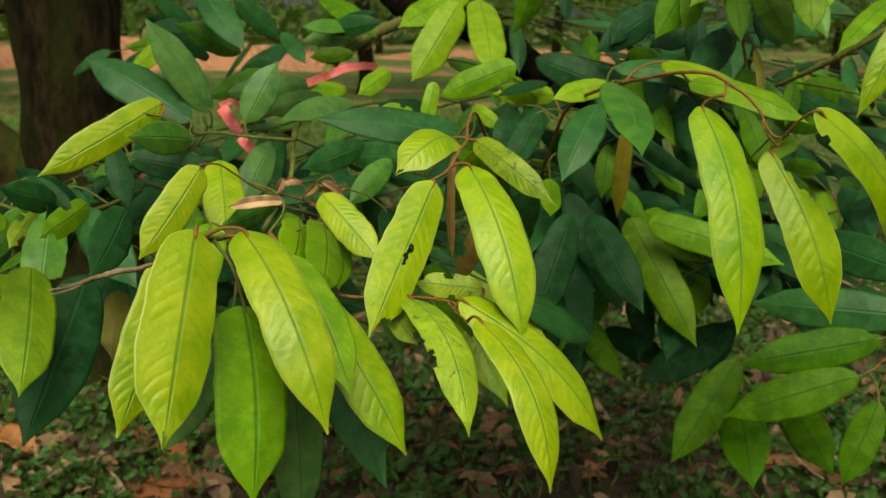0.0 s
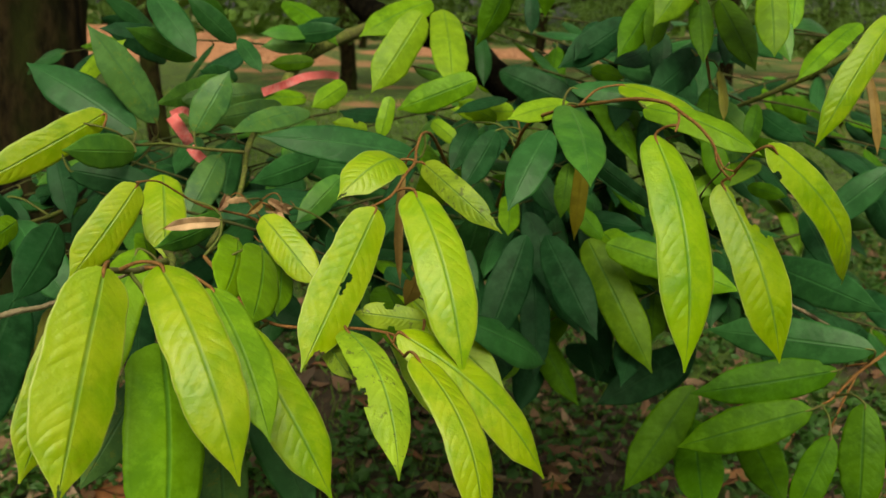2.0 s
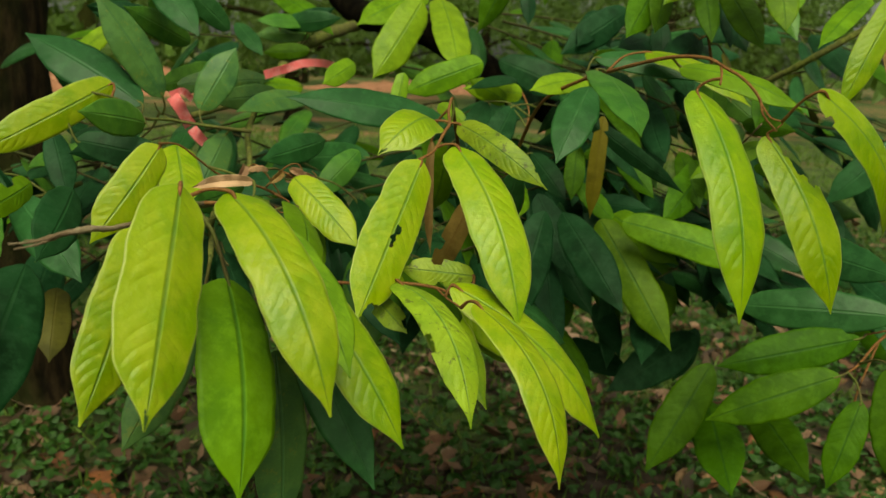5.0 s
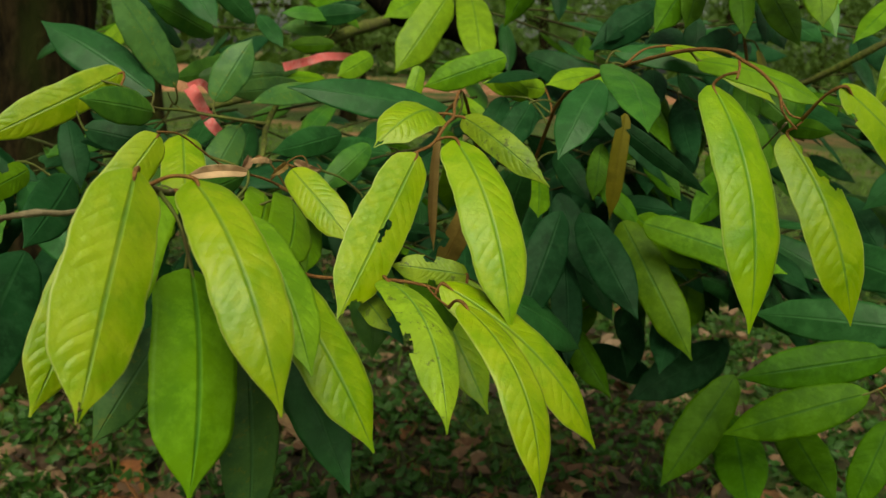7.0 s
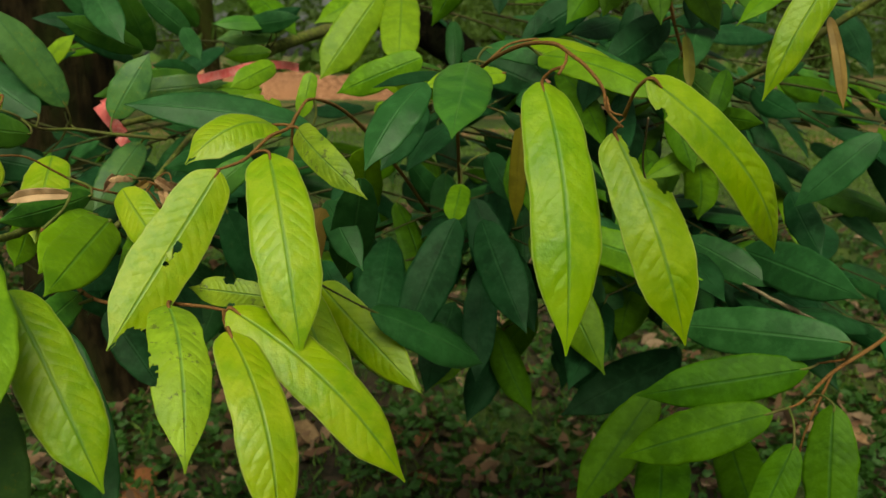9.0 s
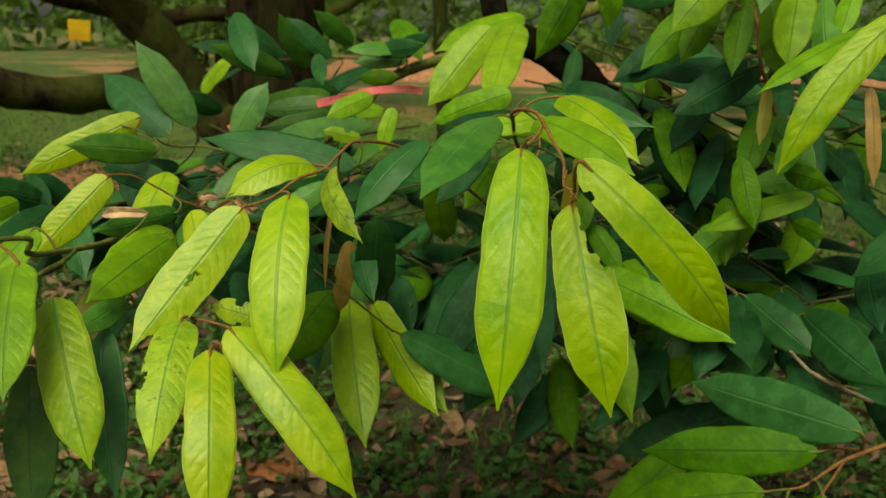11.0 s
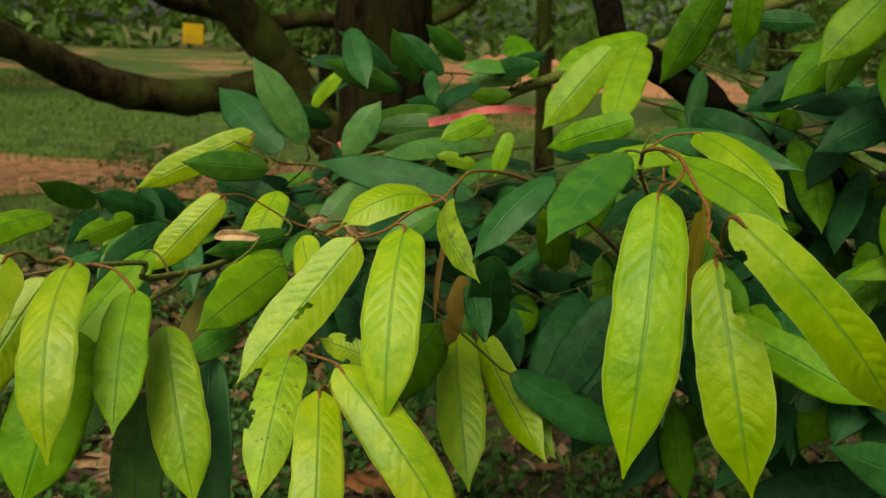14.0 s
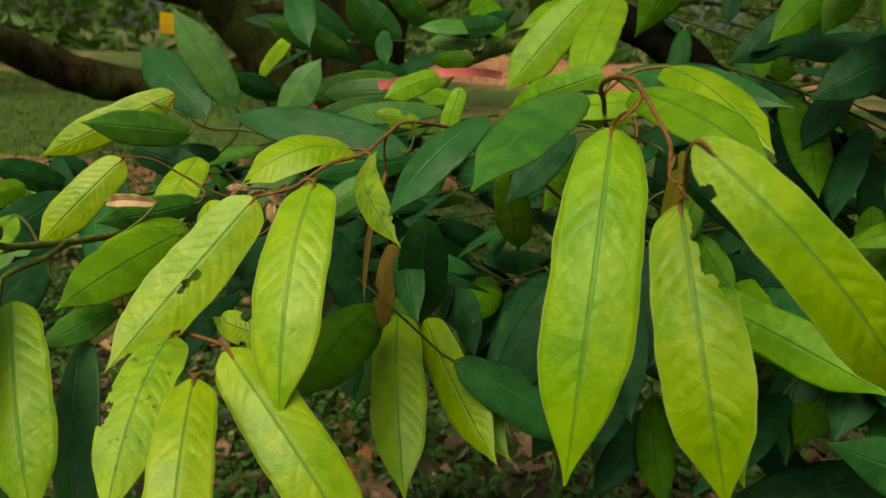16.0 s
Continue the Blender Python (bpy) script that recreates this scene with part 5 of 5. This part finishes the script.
for k in range(400):
    r, a = 3.0 * math.sqrt(rnd.uniform(0.02, 1)), rnd.uniform(0, 6.283)
    c = Vector((-0.3 + r * math.cos(a), 2.9 + r * 0.7 * math.sin(a), rnd.uniform(1.9, 4.2)))
    if c.y < 1.7:
        continue
    for j in range(9):
        spots.append((c + Vector((rnd.gauss(0, 0.18), rnd.gauss(0, 0.18), rnd.gauss(0, 0.1))), Vector((rnd.uniform(-1, 1), rnd.uniform(-1, 1), rnd.uniform(-1.5, 0.1))), rnd.uniform(0.11, 0.19), rnd.uniform(0.04, 0.06)))
leafy_stuff("crown", spots, FARLEAF, tree, "unseen crown of hanging green leaves, shading the ground", 32)

# woods closing the orchard
rnd = random.Random(55)
spots = []
for k in range(5200):
    a, rad = rnd.uniform(0, 6.283), rnd.uniform(36, 48)
    c = Vector((rad * math.cos(a), rad * math.sin(a) + 4, 9.5 * rnd.random() ** 1.3 + 0.2))
    if noise.noise(c * 0.16) < -0.14 and c.z > 0.8:
        continue
    for j in range(5):
        spots.append((c + Vector((rnd.gauss(0, 0.9), rnd.gauss(0, 0.9), rnd.gauss(0, 0.6))), Vector((rnd.uniform(-1, 1), rnd.uniform(-1, 1), rnd.uniform(-1, 0.3))), rnd.uniform(0.7, 1.3), rnd.uniform(0.4, 0.7)))
tagged(leafy_stuff("woods", spots, FARLEAF, None, "", 56), "distant green woods round the orchard", "woods", kind="stuff")

# ---- road, bank ----
EARTH = rough_material("orange_earth", ((0.20, 0.078, 0.038), (0.54, 0.265, 0.16), (0.40, 0.18, 0.10)), 9.0, 0.95, 0.02)
bm = bmesh.new()
rows = []
for i in range(96):
    x = -16 + 0.15 * i
    y = 6.6 + 0.55 * x + 0.25 * noise.noise(Vector((x * 0.5, 0, 0)))
    rows.append([bm.verts.new((x - 0.48 * w * wob, y + 0.87 * w * wob, ground_height(x, y) + 0.012 + 0.03 * (1 - abs(w) / 0.8))) for w in (-0.8, -0.4, 0, 0.4, 0.8) for wob in [(1 + 0.45 * noise.noise(Vector((x * 1.7, w * 3, 0)))) * min(1, (95 - i) / 12)]])
for a, b in zip(rows, rows[1:]):
    for k in range(4):
        bm.faces.new((a[k], b[k], b[k + 1], a[k + 1])).smooth = True
tagged(part("road", bm, EARTH, None), "narrow bare orange earth track through the grass", "track", kind="structure")


def earth_bank(at, length, depth, height, seed):
    bm = bmesh.new()
    g = []
    for i in range(41):
        row = []
        for j in range(17):
            u, v = i / 20 - 1, j / 8 - 1
            h = height * max(0, 1 - u**4) * max(0, 1 - v * v) * (0.75 + 0.5 * noise.noise(Vector((u * 5, v * 3, seed))) + 0.25 * noise.noise(Vector((u * 19, v * 9, seed))))
            row.append(bm.verts.new((u * length / 2, v * depth / 2, h - 0.03)))
        g.append(row)
    for i in range(40):
        for j in range(16):
            bm.faces.new((g[i][j], g[i + 1][j], g[i + 1][j + 1], g[i][j + 1])).smooth = True
    ob = tagged(part("earth_bank", bm, EARTH, None), "heap of bare orange earth beyond the trees", "earth", "earth heaps")
    ob.matrix_world = pose(*at)
    return ob


earth_bank((-6.6, 19.5, 0), 9, 3, 0.7, 1)
earth_bank((3.5, 27, 0, 0, 0, 8), 12, 3, 0.35, 5)

# ---- ground cover ----
rnd = random.Random(4)
spots, blades = [], []
for k in range(8200):
    y = 0.9 + 4.2 * rnd.random() ** 1.2
    x = rnd.uniform(-0.95, 0.75) * (y + 0.6)
    if k > 6900:
        x, y = rnd.uniform(-3, 3), rnd.uniform(-2.2, 1.2)
    if noise.noise(Vector((x * 1.7, y * 1.7, 8))) < -0.33:
        continue
    z = ground_height(x, y)
    h = rnd.uniform(0.015, 0.075)
    for j in range(rnd.randint(4, 8)):
        a = rnd.uniform(0, 6.283)
        spots.append((Vector((x + rnd.gauss(0, 0.018), y + rnd.gauss(0, 0.018), z + h * rnd.uniform(0.3, 1))), Vector((math.cos(a), math.sin(a), rnd.uniform(-0.2, 0.6))), rnd.uniform(0.016, 0.042), rnd.uniform(0.010, 0.022)))
tagged(leafy_stuff("weeds", spots, GLEAF, None, "", 41), "low green broad-leaved weeds on dark soil", "weeds", kind="stuff")
for k in range(52000):
    y = 1.1 + 10 * rnd.random() ** 1.3
    x = rnd.uniform(-1.75, 0.7) * (y + 0.6)
    if noise.noise(Vector((x * 0.8, y * 0.8, 2))) < -0.3:
        continue
    blades.append((Vector((x, y, ground_height(x, y) - 0.004)), Vector((rnd.uniform(-0.9, 0.9), rnd.uniform(-0.9, 0.9), 1)), rnd.uniform(0.02, 0.06) * (0.8 + 0.10 * y), rnd.uniform(0.003, 0.007) * (0.7 + 0.25 * y)))
tagged(leafy_stuff("grass", blades, GRASS, None, "", 42), "sparse green grass blades on the orchard floor", "grass", kind="stuff")




def litter_material():
    """Dead leaf bits, each of its own brown."""
    m, nt, bsdf = nodes_of("leaf_litter_bits")
    geo = nt.nodes.new("ShaderNodeNewGeometry")
    tone = nt.nodes.new("ShaderNodeValToRGB")
    cols = ((0.0, (0.035, 0.020, 0.012)), (0.35, (0.10, 0.055, 0.03)), (0.6, (0.16, 0.072, 0.036)), (0.8, (0.25, 0.14, 0.083)), (1.0, (0.35, 0.23, 0.155)))
    while len(tone.color_ramp.elements) < len(cols):
        tone.color_ramp.elements.new(0.5)
    for el, (at, c) in zip(tone.color_ramp.elements, cols):
        el.position, el.color = at, (*c, 1)
    nt.links.new(geo.outputs["Random Per Island"], tone.inputs[0])
    tex = nt.nodes.new("ShaderNodeTexCoord")
    spot = noise_node(nt, tex.outputs["Object"], 90.0, 6.0, 0.7)
    c = mix_col(nt, math_node(nt, "MULTIPLY", ramp(nt, spot, 0.5, 0.7), 0.6), tone.outputs[0], (0.05, 0.03, 0.02))
    nt.links.new(c, bsdf.inputs["Base Color"])
    bsdf.inputs["Roughness"].default_value = 0.75
    return m


bits = []
for k in range(6800):
    y = 0.9 + 4.6 * rnd.random() ** 1.2
    x = rnd.uniform(-0.95, 0.75) * (y + 0.6)
    a = rnd.uniform(0, 6.283)
    bits.append((Vector((x, y, ground_height(x, y) + rnd.uniform(0.002, 0.022))), Vector((math.cos(a), math.sin(a), rnd.uniform(-0.12, 0.3))), rnd.uniform(0.03, 0.11), rnd.uniform(0.016, 0.045)))
tagged(leafy_stuff("leaf_litter", bits, litter_material(), None, "", 43), "brown and tan dead leaf litter between weeds", "leaf litter", kind="stuff")
ORANGE = leaf_material("orange_dead_leaf", (0.33, 0.125, 0.045), (0.24, 0.09, 0.04), (0.22, 0.08, 0.035), 0.6, 0.05, spots=0.3, spot_col=(0.15, 0.06, 0.03), quilt=0.5)


LITTER = (None, leaf_material("rusty_dead_leaf", (0.22, 0.085, 0.035), (0.16, 0.06, 0.03), (0.11, 0.045, 0.022), 0.7, 0.05, spots=0.4, spot_col=(0.06, 0.03, 0.02), quilt=0.6, vary=0.3),
          leaf_material("rotting_dead_leaf", (0.10, 0.062, 0.036), (0.08, 0.05, 0.03), (0.05, 0.032, 0.02), 0.75, 0.03, spots=0.4, spot_col=(0.17, 0.11, 0.06), quilt=0.6, vary=0.3))


def fallen_leaf(x, y, turn, seed, length=0, skin=None):
    r = random.Random(seed)
    ln = length or r.uniform(0.06, 0.15)
    me = blade_mesh("fallen_leaf", ln, ln * r.uniform(0.3, 0.4), r.uniform(0.04, 0.2), r.uniform(-0.9, 0.5), 0.06, seed, 12, 6, (), None, (skin or DRY,) * 3)
    ob = tagged(new("fallen_leaf", me), "orange dead leaf lying on the ground" if skin is ORANGE else "dark rotting fallen leaf among weeds" if skin is LITTER[2] else "rusty red-brown fallen leaf among weeds" if skin else "dry brown fallen leaf curled on the ground", "leaf", "fallen leaves")
    ob.matrix_world = pose(x, y, ground_height(x, y) + 0.004, r.uniform(-8, 8), r.uniform(-14, 14), turn)
    return ob


for k in range(270):
    y = 1.0 + 3.2 * rnd.random() ** 1.4
    x = rnd.uniform(-0.85, 0.75) * (y + 0.6)
    fallen_leaf(x, y, rnd.uniform(0, 360), 500 + k, 0, LITTER[k % 3])

fallen_leaf(-0.650, 1.646, -80, 900, 0.183, ORANGE)
fallen_leaf(-0.585, 1.905, -173, 901, 0.200, ORANGE)
fallen_leaf(-0.627, 1.691, -77, 902, 0.129, ORANGE)
fallen_leaf(-0.590, 1.778, -139, 903, 0.164, ORANGE)
fallen_leaf(-1.076, 1.895, -114, 904, 0.183, ORANGE)
fallen_leaf(0.173, 1.752, -79, 905, 0.101, ORANGE)
fallen_leaf(0.354, 1.745, -81, 906, 0.088, ORANGE)


def fallen_stick(pts):
    bm = bmesh.new()
    tube(bm, pts, 8, 6, 0, 0.3)
    return tagged(part("fallen_stick", bm, GREY, None), "brown dead stick lying among weeds on the ground", "stick", "fallen sticks")


fallen_stick([(-1.439, 2.588, 0.012, 0.0080), (-1.216, 2.276, 0.012, 0.0068), (-1.023, 1.994, 0.012, 0.0056), (-0.874, 1.744, 0.012, 0.0044)])
fallen_stick([(-0.717, 1.515, 0.012, 0.0080), (-0.758, 1.731, 0.012, 0.0068), (-0.762, 1.942, 0.012, 0.0056)])
fallen_stick([(-0.844, 1.650, 0.012, 0.0080), (-0.809, 1.769, 0.012, 0.0068), (-0.736, 1.822, 0.012, 0.0056)])
fallen_stick([(-0.122, 2.788, 0.012, 0.0080), (0.068, 2.711, 0.012, 0.0068), (0.249, 2.638, 0.012, 0.0056)])
fallen_stick([(0.194, 1.830, 0.012, 0.0080), (0.296, 1.782, 0.012, 0.0068), (0.430, 1.798, 0.012, 0.0056)])
